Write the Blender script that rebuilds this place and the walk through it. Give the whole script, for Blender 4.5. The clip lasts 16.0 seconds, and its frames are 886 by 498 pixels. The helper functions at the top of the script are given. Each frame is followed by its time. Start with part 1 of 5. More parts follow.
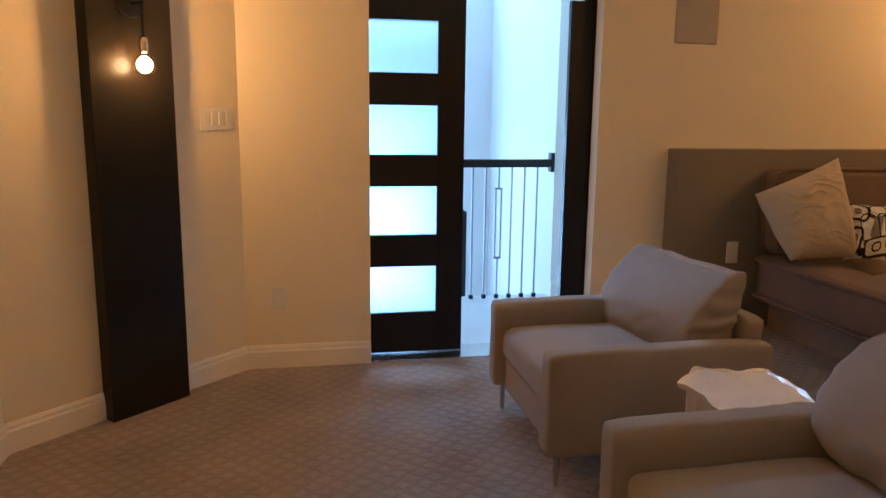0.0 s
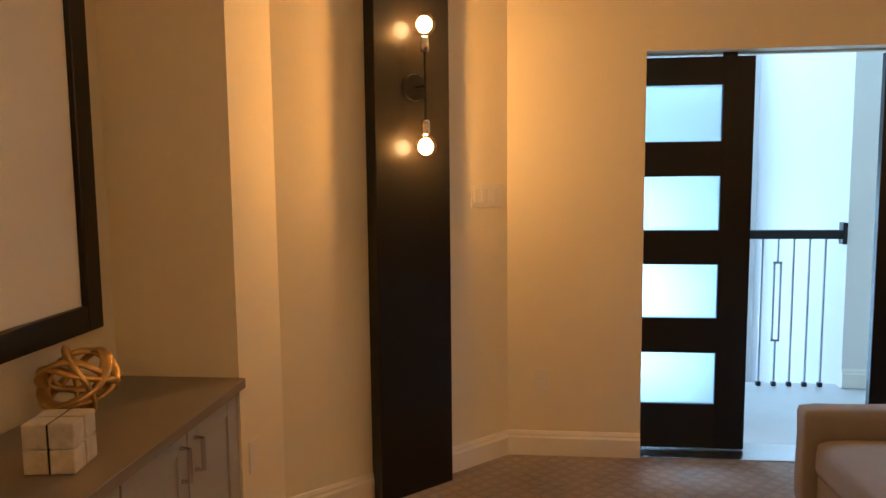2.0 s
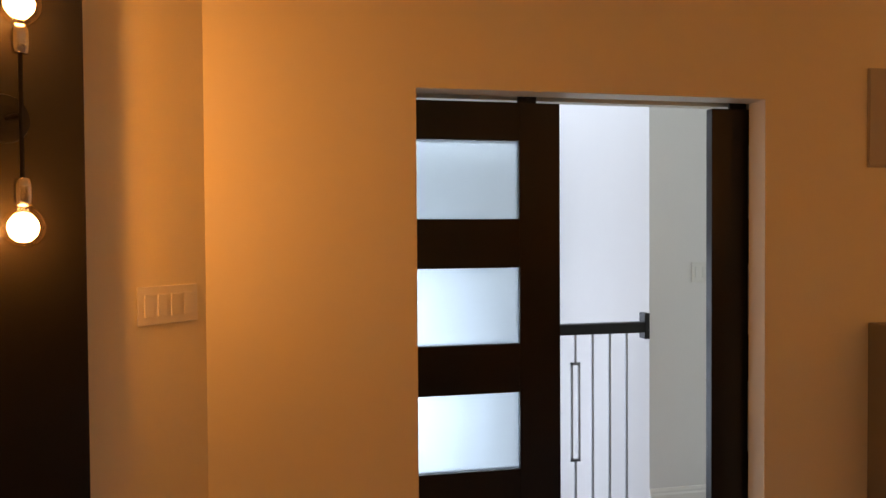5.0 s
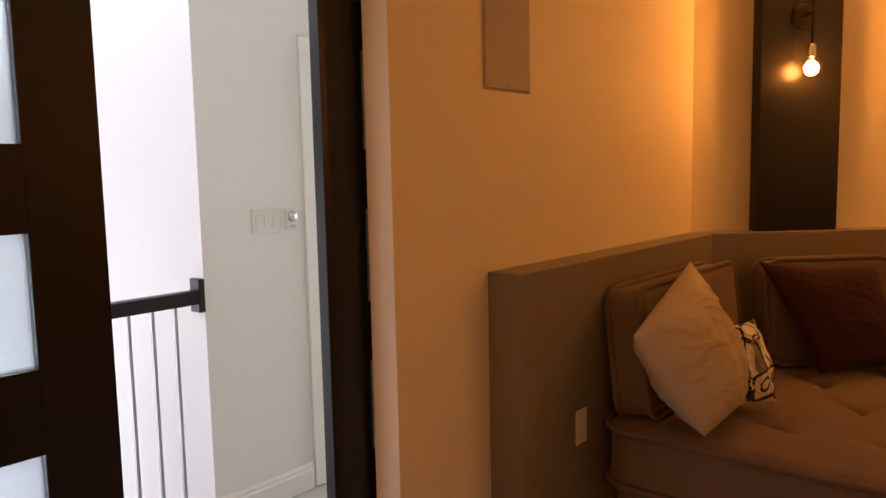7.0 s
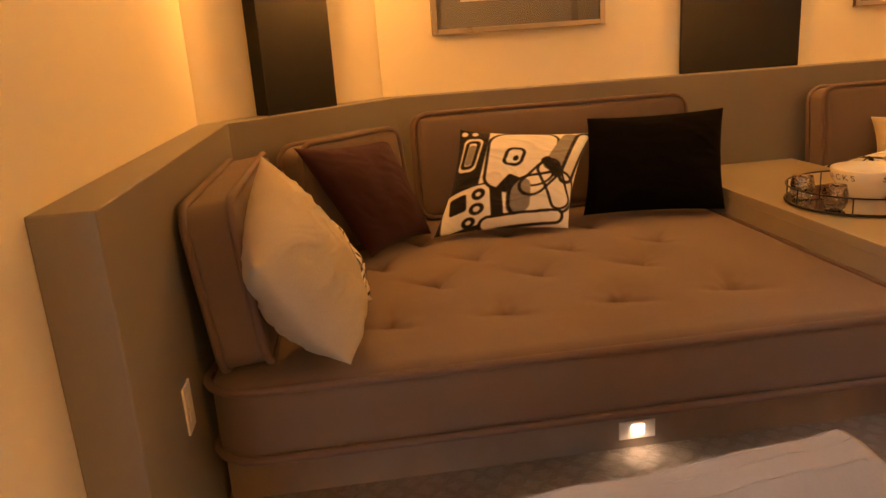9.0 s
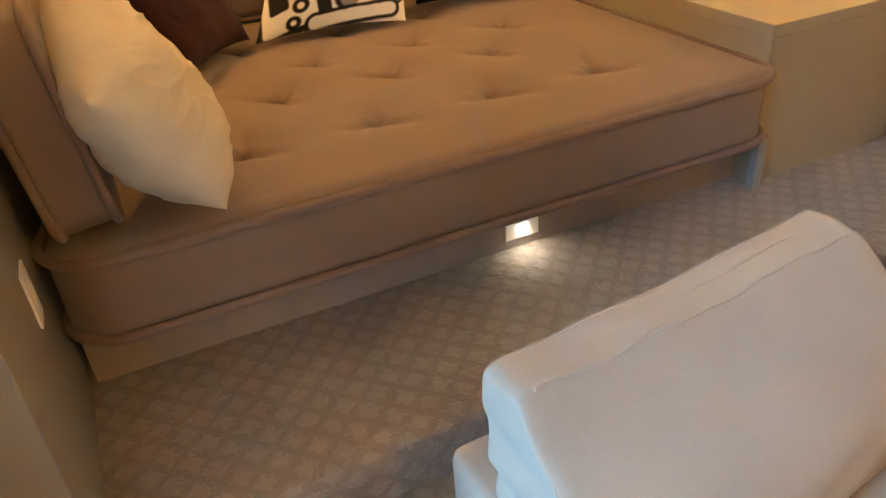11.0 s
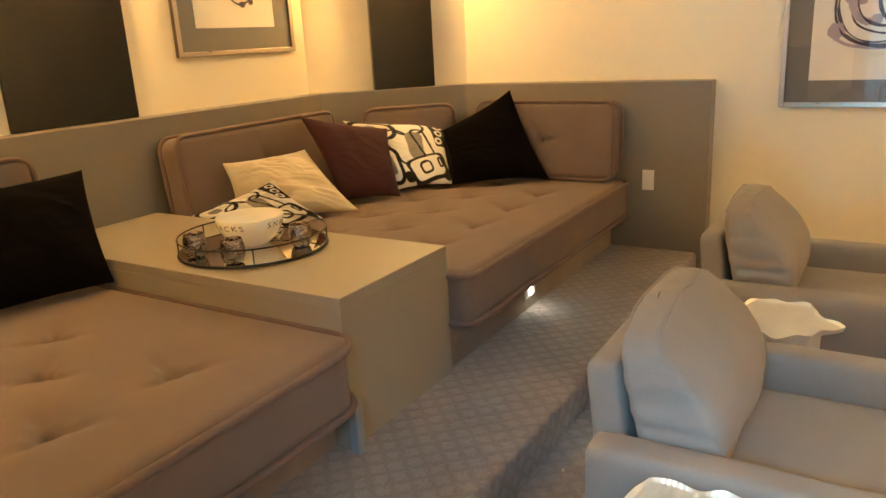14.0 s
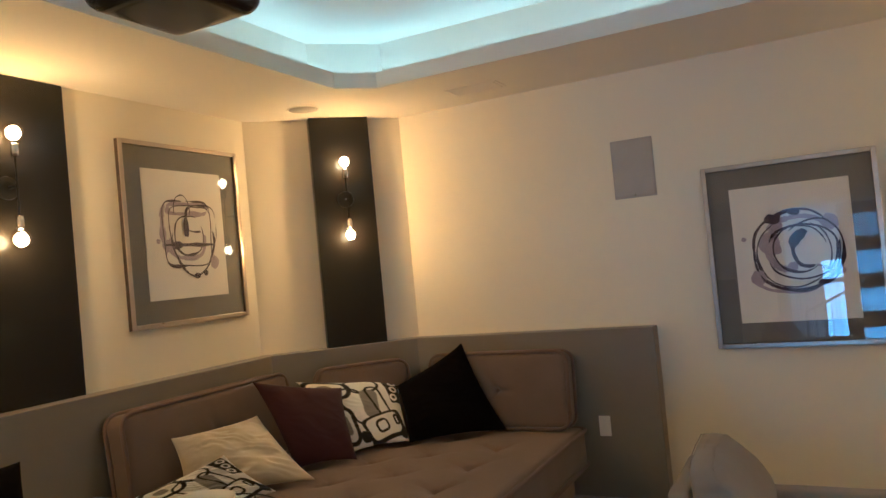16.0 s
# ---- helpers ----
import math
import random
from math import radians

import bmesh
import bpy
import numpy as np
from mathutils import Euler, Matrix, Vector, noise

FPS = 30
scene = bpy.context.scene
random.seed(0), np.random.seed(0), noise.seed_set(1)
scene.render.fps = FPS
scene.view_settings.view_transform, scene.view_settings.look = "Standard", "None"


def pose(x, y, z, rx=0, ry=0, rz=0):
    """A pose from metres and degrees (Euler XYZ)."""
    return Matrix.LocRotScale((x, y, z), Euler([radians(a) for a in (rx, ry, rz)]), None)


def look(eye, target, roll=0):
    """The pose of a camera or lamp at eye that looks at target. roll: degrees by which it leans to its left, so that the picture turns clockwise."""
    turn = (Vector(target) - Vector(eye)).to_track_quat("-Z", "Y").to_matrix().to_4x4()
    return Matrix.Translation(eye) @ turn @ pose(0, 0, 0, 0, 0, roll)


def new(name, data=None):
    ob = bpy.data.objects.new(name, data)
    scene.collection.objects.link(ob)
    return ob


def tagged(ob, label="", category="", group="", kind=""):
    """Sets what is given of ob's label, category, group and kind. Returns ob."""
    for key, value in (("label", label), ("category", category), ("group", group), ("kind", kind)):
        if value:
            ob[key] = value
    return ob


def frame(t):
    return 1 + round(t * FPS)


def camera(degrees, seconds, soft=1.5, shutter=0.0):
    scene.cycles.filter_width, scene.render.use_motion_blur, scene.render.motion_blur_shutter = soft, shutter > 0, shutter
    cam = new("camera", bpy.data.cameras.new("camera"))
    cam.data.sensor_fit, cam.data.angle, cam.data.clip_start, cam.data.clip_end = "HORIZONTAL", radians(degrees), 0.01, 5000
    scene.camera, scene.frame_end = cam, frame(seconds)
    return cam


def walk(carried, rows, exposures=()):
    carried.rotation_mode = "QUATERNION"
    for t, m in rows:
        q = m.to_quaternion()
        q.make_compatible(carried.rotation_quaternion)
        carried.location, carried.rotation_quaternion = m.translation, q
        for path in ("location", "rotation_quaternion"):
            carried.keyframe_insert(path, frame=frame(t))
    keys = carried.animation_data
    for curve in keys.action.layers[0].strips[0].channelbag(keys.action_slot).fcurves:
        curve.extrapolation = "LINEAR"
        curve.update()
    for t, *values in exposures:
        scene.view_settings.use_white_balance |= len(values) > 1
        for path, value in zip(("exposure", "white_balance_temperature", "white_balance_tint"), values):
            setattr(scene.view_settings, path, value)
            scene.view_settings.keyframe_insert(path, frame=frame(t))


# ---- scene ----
cam = camera(62.0, 16.0)
PATH = [
    (0, (0.026, 0.23, 1.404), (0.404, 2.161, 1.045), 0.7),
    (0.5, (0.008, 0.218, 1.442), (0.217, 2.165, 1.037), 0.8),
    (1, (-0.032, 0.26, 1.468), (0.021, 2.223, 1.086), 0.5),
    (1.5, (-0.145, 0.384, 1.482), (-0.227, 2.356, 1.158), 0.2),
    (2, (-0.199, 0.487, 1.493), (-0.415, 2.464, 1.283), -0.6),
    (2.5, (-0.194, 0.644, 1.473), (-0.54, 2.612, 1.395), -0.6),
    (3, (-0.226, 0.856, 1.459), (-0.563, 2.827, 1.468), 0.6),
    (3.2, (-0.211, 0.93, 1.463), (-0.501, 2.908, 1.495), 0.4),
    (5.3, (0.012, 1.979, 1.591), (0.618, 3.884, 1.518), -0.5),
    (5.5, (0.019, 2.079, 1.593), (0.783, 3.925, 1.497), -0.7),
    (6, (0.066, 2.337, 1.566), (1.173, 3.997, 1.416), -1.4),
    (6.5, (0.148, 2.586, 1.558), (1.458, 4.085, 1.367), -1.5),
    (7, (0.216, 2.826, 1.558), (1.736, 4.109, 1.35), -1.2),
    (7.5, (0.252, 3.104, 1.558), (2.006, 4.019, 1.262), -2.1),
    (8, (0.388, 3.296, 1.506), (2.256, 3.859, 1.066), -3.4),
    (8.5, (0.566, 3.476, 1.5), (2.489, 3.687, 0.993), -4.2),
    (9, (0.728, 3.658, 1.488), (2.642, 3.441, 0.947), -4.0),
    (9.5, (0.9, 3.846, 1.438), (2.707, 3.283, 0.791), -3.9),
    (10, (0.992, 3.858, 1.443), (2.71, 3.325, 0.57), -5.6),
    (12.3, (1.069, 3.911, 1.451), (2.337, 2.913, 0.27), -3.3),
    (12.5, (1.056, 3.882, 1.478), (2.286, 2.749, 0.381), -2.6),
    (13, (1.093, 3.81, 1.507), (2.229, 2.431, 0.608), -2.3),
    (13.5, (1.15, 3.757, 1.527), (2.232, 2.238, 0.805), -2.7),
    (14, (1.192, 3.719, 1.555), (2.212, 2.09, 1.004), -3.1),
    (14.5, (1.19, 3.7, 1.578), (2.149, 1.99, 1.182), -3.5),
    (15, (1.164, 3.689, 1.611), (2.079, 1.927, 1.371), -4.1),
    (15.5, (1.184, 3.715, 1.663), (2.066, 1.922, 1.576), -4.7),
    (16, (1.207, 3.735, 1.708), (2.109, 1.951, 1.762), -5.4),
]
EXPOSURES = [
    (0.0, 0.25, 5050, 19), (1.0, 0.35, 5300, 18), (2.0, 0.27, 5550, 15), (3.2, 0.15, 5750, 11), (5.3, -0.4, 8200, 41), (7.0, 0.0, 8900, 47), (8.5, 0.75, 9100, 45),
    (9.0, 1.1, 7500, 27), (9.5, 1.5, 5200, 8), (10.2, 1.9, 4300, -4), (12.3, 1.68, 7200, 14), (13.0, 1.7, 6200, 6), (13.5, 1.78, 5350, -4), (14.0, 1.6, 4900, -5),
    (14.5, 1.3, 4450, -5), (15.0, 1.0, 4200, -5), (15.5, 0.66, 4000, -3), (16.0, 0.42, 3900, 0),
]
walk(cam, [(t, look(eye, target, roll)) for t, eye, target, roll in PATH], EXPOSURES)

# ---- world and lights ----
world = bpy.data.worlds.new("world")
scene.world = world
world.use_nodes = True
sky = world.node_tree.nodes.new("ShaderNodeTexSky")
sky.sky_type, sky.sun_disc, sky.sun_elevation, sky.sun_rotation = "NISHITA", False, radians(40), radians(-60)
world.node_tree.links.new(sky.outputs[0], world.node_tree.nodes["Background"].inputs[0])
world.node_tree.nodes["Background"].inputs[1].default_value = 0.1

WARM = (1.0, 0.39, 0.048)
BULB_WATTS, HALL_WATTS, STAIR_WATTS, STEP_WATTS = 8.7, 24.0, 78.0, 0.13
HIGH_WATTS, EAST_WATTS = 125.0, 48.0
DAY = (0.47, 0.77, 1.0)


def area_lamp(name, m, sx, sy, watts, colour):
    d = bpy.data.lights.new(name, "AREA")
    d.shape, d.size, d.size_y, d.energy, d.color = "RECTANGLE", sx, sy, watts, colour
    ob = new(name, d)
    ob.matrix_world = m
    return ob


def point_lamp(name, place, watts, colour, r=0.02):
    d = bpy.data.lights.new(name, "POINT")
    d.energy, d.color, d.shadow_soft_size = watts, colour, r
    ob = new(name, d)
    ob.location = place
    return ob


# daylight that enters by the tall stair window
area_lamp("stair_window_light", look((-2.42, 6.05, 1.5), (0.6, 6.05, 1.5)), 2.8, 2.6, HALL_WATTS, DAY)
# the same daylight by the lower window of the far stair wall
area_lamp("stair_landing_light", look((0.35, 7.66, 0.35), (0.35, 5.0, 0.35)), 1.7, 1.9, STAIR_WATTS, DAY)
# unseen high lamp, added to throw more daylight through the door on the chairs
area_lamp("stair_high_fill_light", look((0.55, 7.64, 3.62), (0.75, 4.0, 1.2)), 2.3, 0.95, HIGH_WATTS, DAY)
# unseen lamp added at the hall's east end, in an assumed window opening
area_lamp("hall_east_fill_light", look((5.22, 5.08, 1.45), (1.2, 4.6, 1.0)), 0.85, 1.7, EAST_WATTS, DAY)

# ---- plan ----
NORTH, SOUTH, EAST, WEST, MID = 4.28, -1.08, 4.72, -1.19, 1.60
CEIL, PLAT, STEP, HALF, HALF_T, HALF_END = 2.87, 0.15, 2.21, 1.225, 0.13, 2.165
NE_N, NE_E = (3.91, NORTH), (EAST, 3.47)     # ends of the north-east chamfer
NW_N, NW_W = (-0.28, NORTH), (WEST, 3.37)
NICHE_Y0, NICHE_Y1, NICHE_X = 0.28, 2.92, -1.64
OPEN0, OPEN1, OPEN_H = 0.405, 1.72, 2.07
RAIL_Y, HALL_END = 5.66, 1.95


def mirror(p):
    return (p[0], 2 * MID - p[1])


# ---- materials ----
def material(name, colour, rough=0.6, metal=0.0, var=0.12, scale=6.0, fine=90.0, bump=0.12, dist=0.004, coat=0.0, sheen=0.0, spec=0.5, drift=0.06):
    """A surface with colour drift at two scales and a fine relief."""
    m = bpy.data.materials.new(name)
    m.use_nodes = True
    nt = m.node_tree
    n, l = nt.nodes, nt.links
    b = n["Principled BSDF"]
    tc = n.new("ShaderNodeTexCoord")
    big, small = n.new("ShaderNodeTexNoise"), n.new("ShaderNodeTexNoise")
    big.inputs["Scale"].default_value, small.inputs["Scale"].default_value = scale, fine
    big.inputs["Detail"].default_value = 5
    l.new(tc.outputs["Object"], big.inputs["Vector"])
    l.new(tc.outputs["Object"], small.inputs["Vector"])
    mixf = n.new("ShaderNodeMath")
    mixf.operation = "MULTIPLY_ADD"
    l.new(small.outputs[0], mixf.inputs[0])
    mixf.inputs[1].default_value = 0.4
    l.new(big.outputs[0], mixf.inputs[2])
    ramp = n.new("ShaderNodeValToRGB")
    lo = [c * (1 - var) for c in colour]
    hi = [min(1, c * (1 + var)) for c in colour]
    ramp.color_ramp.elements[0].position, ramp.color_ramp.elements[1].position = 0.35, 1.0
    ramp.color_ramp.elements[0].color, ramp.color_ramp.elements[1].color = (*lo, 1), (*hi, 1)
    l.new(mixf.outputs[0], ramp.inputs[0])
    l.new(ramp.outputs[0], b.inputs["Base Color"])
    rr = n.new("ShaderNodeMapRange")
    rr.inputs["To Min"].default_value, rr.inputs["To Max"].default_value = max(0.0, rough - drift), min(1, rough + drift)
    l.new(big.outputs[0], rr.inputs[0])
    l.new(rr.outputs[0], b.inputs["Roughness"])
    b.inputs["Metallic"].default_value = metal
    b.inputs["Coat Weight"].default_value = coat
    b.inputs["Sheen Weight"].default_value = sheen
    b.inputs["Specular IOR Level"].default_value = spec
    if bump:
        bp = n.new("ShaderNodeBump")
        bp.inputs["Strength"].default_value, bp.inputs["Distance"].default_value = bump, dist
        l.new(small.outputs[0], bp.inputs["Height"])
        l.new(bp.outputs[0], b.inputs["Normal"])
    return m


def weave(name, colour, scale=2600.0, var=0.1, rough=0.9, sheen=0.12, bump=0.22, fold=9.0):
    """Woven cloth: two crossed threads over a slow drift."""
    m = material(name, colour, rough, var=var, scale=5, fine=160, bump=0.0, sheen=sheen, spec=0.2)
    nt = m.node_tree
    n, l = nt.nodes, nt.links
    tc = n.new("ShaderNodeTexCoord")
    waves = []
    for axis in ("X", "Y", "Z"):
        w = n.new("ShaderNodeTexWave")
        w.bands_direction = axis
        w.inputs["Scale"].default_value = scale / 6.28
        w.inputs["Distortion"].default_value = 1.5
        l.new(tc.outputs["Object"], w.inputs["Vector"])
        waves.append(w)
    a = n.new("ShaderNodeMath")
    a.operation = "ADD"
    l.new(waves[0].outputs["Fac"], a.inputs[0])
    l.new(waves[1].outputs["Fac"], a.inputs[1])
    c = n.new("ShaderNodeMath")
    c.operation = "ADD"
    l.new(a.outputs[0], c.inputs[0])
    l.new(waves[2].outputs["Fac"], c.inputs[1])
    wr = n.new("ShaderNodeTexNoise")
    wr.inputs["Scale"].default_value = 10
    wr.inputs["Detail"].default_value = 3
    l.new(tc.outputs["Object"], wr.inputs["Vector"])
    d = n.new("ShaderNodeMath")
    d.operation = "MULTIPLY_ADD"
    l.new(wr.outputs[0], d.inputs[0])
    d.inputs[1].default_value = fold
    l.new(c.outputs[0], d.inputs[2])
    bp = n.new("ShaderNodeBump")
    bp.inputs["Strength"].default_value, bp.inputs["Distance"].default_value = bump, 0.0015
    l.new(d.outputs[0], bp.inputs["Height"])
    l.new(bp.outputs[0], n["Principled BSDF"].inputs["Normal"])
    return m


def carpet_material():
    """Cut-and-loop carpet with a raised diamond lattice."""
    m = material("carpet", (0.265, 0.212, 0.175), 0.95, var=0.36, scale=2.2, fine=420, bump=0, sheen=0.25)
    nt = m.node_tree
    n, l = nt.nodes, nt.links
    tc = n.new("ShaderNodeTexCoord")
    mp = n.new("ShaderNodeMapping")
    mp.inputs["Rotation"].default_value = (0, 0, radians(45))
    mp.inputs["Scale"].default_value = (15, 15, 15)
    l.new(tc.outputs["Object"], mp.inputs[0])
    nz = n.new("ShaderNodeTexNoise")
    nz.inputs["Scale"].default_value = 4.0
    l.new(mp.outputs[0], nz.inputs["Vector"])
    add = n.new("ShaderNodeVectorMath")
    add.operation = "MULTIPLY_ADD"
    l.new(nz.outputs["Color"], add.inputs[0])
    add.inputs[1].default_value = (0.5, 0.5, 0.5)
    l.new(mp.outputs[0], add.inputs[2])
    sep = n.new("ShaderNodeSeparateXYZ")
    l.new(add.outputs[0], sep.inputs[0])
    edges = []
    for axis in (0, 1):
        up = n.new("ShaderNodeMath")
        up.operation = "MULTIPLY_ADD"
        up.inputs[1].default_value = 0.7071
        l.new(sep.outputs[2], up.inputs[0])
        l.new(sep.outputs[axis], up.inputs[2])
        pp = n.new("ShaderNodeMath")
        pp.operation = "PINGPONG"
        pp.inputs[1].default_value = 0.5
        l.new(up.outputs[0], pp.inputs[0])
        edges.append(pp)
    mn = n.new("ShaderNodeMath")
    mn.operation = "MINIMUM"
    l.new(edges[0].outputs[0], mn.inputs[0])
    l.new(edges[1].outputs[0], mn.inputs[1])
    line = n.new("ShaderNodeMapRange")
    line.interpolation_type = "SMOOTHSTEP"
    line.inputs["From Min"].default_value, line.inputs["From Max"].default_value = 0.04, 0.32
    l.new(mn.outputs[0], line.inputs[0])
    ramp = next(x for x in n if x.type == "VALTORGB")
    mix = n.new("ShaderNodeMix")
    mix.data_type, mix.blend_type = "RGBA", "MULTIPLY"
    mix.inputs["Factor"].default_value = 0.2
    l.new(ramp.outputs[0], mix.inputs["A"])
    l.new(line.outputs[0], mix.inputs["B"])
    l.new(mix.outputs["Result"], n["Principled BSDF"].inputs["Base Color"])
    fuzz = n.new("ShaderNodeTexNoise")
    fuzz.inputs["Scale"].default_value = 260
    l.new(tc.outputs["Object"], fuzz.inputs["Vector"])
    hgt = n.new("ShaderNodeMath")
    hgt.operation = "MULTIPLY_ADD"
    l.new(fuzz.outputs[0], hgt.inputs[0])
    hgt.inputs[1].default_value = 0.8
    l.new(line.outputs[0], hgt.inputs[2])
    bp = n.new("ShaderNodeBump")
    bp.inputs["Strength"].default_value, bp.inputs["Distance"].default_value = 0.75, 0.005
    l.new(hgt.outputs[0], bp.inputs["Height"])
    l.new(bp.outputs[0], n["Principled BSDF"].inputs["Normal"])
    return m


def print_material(name):
    """White cotton with the printed shapes of its mesh in black and grey."""
    m = weave(name, (0.72, 0.70, 0.64))
    n, l = m.node_tree.nodes, m.node_tree.links
    at, ramp, tint = n.new("ShaderNodeAttribute"), n.new("ShaderNodeValToRGB"), n.new("ShaderNodeMix")
    at.attribute_name = "print_tone"
    e = ramp.color_ramp.elements
    e[0].position, e[0].color = 0.12, (0.016, 0.014, 0.015, 1)
    e[1].position, e[1].color = 0.88, (1.0, 1.0, 1.0, 1)
    mid = e.new(0.5)
    mid.color = (0.30, 0.29, 0.28, 1)
    l.new(at.outputs["Fac"], ramp.inputs[0])
    tint.data_type, tint.blend_type = "RGBA", "MULTIPLY"
    tint.inputs["Factor"].default_value = 1.0
    cloth = next(x for x in n if x.type == "VALTORGB" and x != ramp)
    l.new(cloth.outputs[0], tint.inputs["A"])
    l.new(ramp.outputs[0], tint.inputs["B"])
    l.new(tint.outputs["Result"], n["Principled BSDF"].inputs["Base Color"])
    return m


def glowing(name, colour, strength):
    m = bpy.data.materials.new(name)
    m.use_nodes = True
    b = m.node_tree.nodes["Principled BSDF"]
    b.inputs["Base Color"].default_value = (*colour, 1)
    b.inputs["Emission Color"].default_value = (*colour, 1)
    b.inputs["Emission Strength"].default_value = strength
    return m


def clear_glass(name, tint=(1, 1, 1), rough=0.0, gloss=0.09):
    """A thin pane: what lies behind, and a reflection that grows with the slant."""
    m = bpy.data.materials.new(name)
    m.use_nodes = True
    n, l = m.node_tree.nodes, m.node_tree.links
    n.remove(n["Principled BSDF"])
    tr, gl, mx, lw = n.new("ShaderNodeBsdfTransparent"), n.new("ShaderNodeBsdfGlossy"), n.new("ShaderNodeMixShader"), n.new("ShaderNodeLayerWeight")
    tr.inputs[0].default_value = (*tint, 1)
    gl.inputs["Roughness"].default_value = rough
    pw, ma = n.new("ShaderNodeMath"), n.new("ShaderNodeMath")
    pw.operation, ma.operation = "POWER", "MULTIPLY_ADD"
    pw.inputs[1].default_value, ma.inputs[1].default_value, ma.inputs[2].default_value = 4.0, 0.75, gloss
    l.new(lw.outputs["Facing"], pw.inputs[0])
    l.new(pw.outputs[0], ma.inputs[0])
    l.new(ma.outputs[0], mx.inputs[0])
    l.new(tr.outputs[0], mx.inputs[1])
    l.new(gl.outputs[0], mx.inputs[2])
    l.new(mx.outputs[0], n["Material Output"].inputs[0])
    return m


def frosted_glass():
    m = bpy.data.materials.new("frosted_glass")
    m.use_nodes = True
    n, l = m.node_tree.nodes, m.node_tree.links
    b = n["Principled BSDF"]
    b.inputs["Base Color"].default_value = (0.55, 0.62, 0.63, 1)
    b.inputs["Transmission Weight"].default_value = 1.0
    b.inputs["Roughness"].default_value = 0.95
    b.inputs["IOR"].default_value = 1.15
    tc, nz, bp = n.new("ShaderNodeTexCoord"), n.new("ShaderNodeTexNoise"), n.new("ShaderNodeBump")
    nz.inputs["Scale"].default_value = 300
    bp.inputs["Strength"].default_value = 0.2
    l.new(tc.outputs["Object"], nz.inputs["Vector"])
    l.new(nz.outputs[0], bp.inputs["Height"])
    l.new(bp.outputs[0], b.inputs["Normal"])
    return m


WALL = material("wall_paint", (0.76, 0.695, 0.53), 0.62, var=0.03, scale=1.2, fine=260, bump=0.10, dist=0.002)
WHITE = material("white_trim_paint", (0.78, 0.75, 0.70), 0.4, var=0.03, scale=3, fine=120, bump=0.04, dist=0.001)
HALLWALL = material("hall_paint", (0.74, 0.72, 0.70), 0.6, var=0.03, scale=1.2, fine=260, bump=0.08, dist=0.002)
CEILP = material("ceiling_paint", (0.76, 0.715, 0.62), 0.75, var=0.03, scale=1.0, fine=180, bump=0.12, dist=0.003)
CARPET = carpet_material()
PLAINCARPET = material("plain_carpet", (0.27, 0.22, 0.18), 0.95, var=0.22, scale=5, fine=420, bump=0.6, dist=0.004)
TAUPE = material("taupe_lacquer", (0.20, 0.178, 0.146), 0.42, var=0.06, scale=2.0, fine=200, bump=0.05, dist=0.001)
BLACKP = material("black_panel_lacquer", (0.009, 0.008, 0.007), 0.26, drift=0.012, spec=0.4, var=0.08, scale=3, fine=150, bump=0.03, dist=0.001)
BLACKW = material("black_painted_wood", (0.008, 0.007, 0.007), 0.36, drift=0.02, spec=0.35, var=0.2, scale=4, fine=120, bump=0.06, dist=0.001)
BLACKM = material("black_iron", (0.018, 0.017, 0.017), 0.45, metal=0.6, var=0.2, scale=8, fine=200, bump=0.08, dist=0.001)
BALM = material("grey_iron", (0.34, 0.34, 0.35), 0.4, metal=0.5, var=0.1, scale=8, fine=200, bump=0.05, dist=0.001)
MATT = weave("brown_linen", (0.168, 0.122, 0.094), fold=14.0)
PIPING = weave("brown_piping", (0.155, 0.107, 0.086))
CHAIR = weave("grey_upholstery", (0.27, 0.235, 0.205))
CREAM = weave("cream_cotton", (0.46, 0.40, 0.30), sheen=0.1, fold=5.0, bump=0.16)
SILK = material("gold_silk", (0.42, 0.35, 0.22), 0.38, var=0.12, scale=5, fine=200, bump=0.06, dist=0.002, sheen=0.4)
PLUM = weave("plum_velvet", (0.040, 0.013, 0.017), sheen=0.05, fold=3.0, bump=0.12)
BLACKC = weave("black_velvet", (0.0035, 0.0028, 0.0028), sheen=0.0, fold=2.0, rough=1.0)
BLACKC.node_tree.nodes["Principled BSDF"].inputs["Specular IOR Level"].default_value = 0.05
PRINT = print_material("printed_cotton")
CAB = material("grey_cabinet_paint", (0.34, 0.34, 0.36), 0.42, var=0.05, scale=3, fine=160, bump=0.04, dist=0.001)
COUNTER = material("brown_grey_laminate", (0.20, 0.17, 0.145), 0.36, var=0.10, scale=5, fine=220, bump=0.03, dist=0.001)
CHROME = material("brushed_nickel", (0.62, 0.60, 0.57), 0.25, metal=1.0, var=0.06, scale=10, fine=300, bump=0.04, dist=0.0005)
GOLD = material("aged_gold", (0.62, 0.42, 0.16), 0.32, metal=1.0, var=0.3, scale=14, fine=200, bump=0.10, dist=0.001)
CHAMP = material("champagne_metal", (0.50, 0.43, 0.35), 0.3, metal=1.0, var=0.1, scale=9, fine=240, bump=0.05, dist=0.0005)
FRAMESIDE = material("dark_frame_side", (0.045, 0.030, 0.022), 0.45, var=0.2, scale=9, fine=120, bump=0.03, dist=0.0005)
MATBOARD = material("grey_mat_board", (0.155, 0.15, 0.14), 0.8, var=0.06, scale=8, fine=300, bump=0.05, dist=0.0005)
PAPER = material("art_paper", (0.74, 0.71, 0.65), 0.85, var=0.03, scale=5, fine=200, bump=0.1, dist=0.0008)
INK = material("violet_ink", (0.045, 0.028, 0.05), 0.7, var=0.5, scale=18, fine=80, bump=0.0)
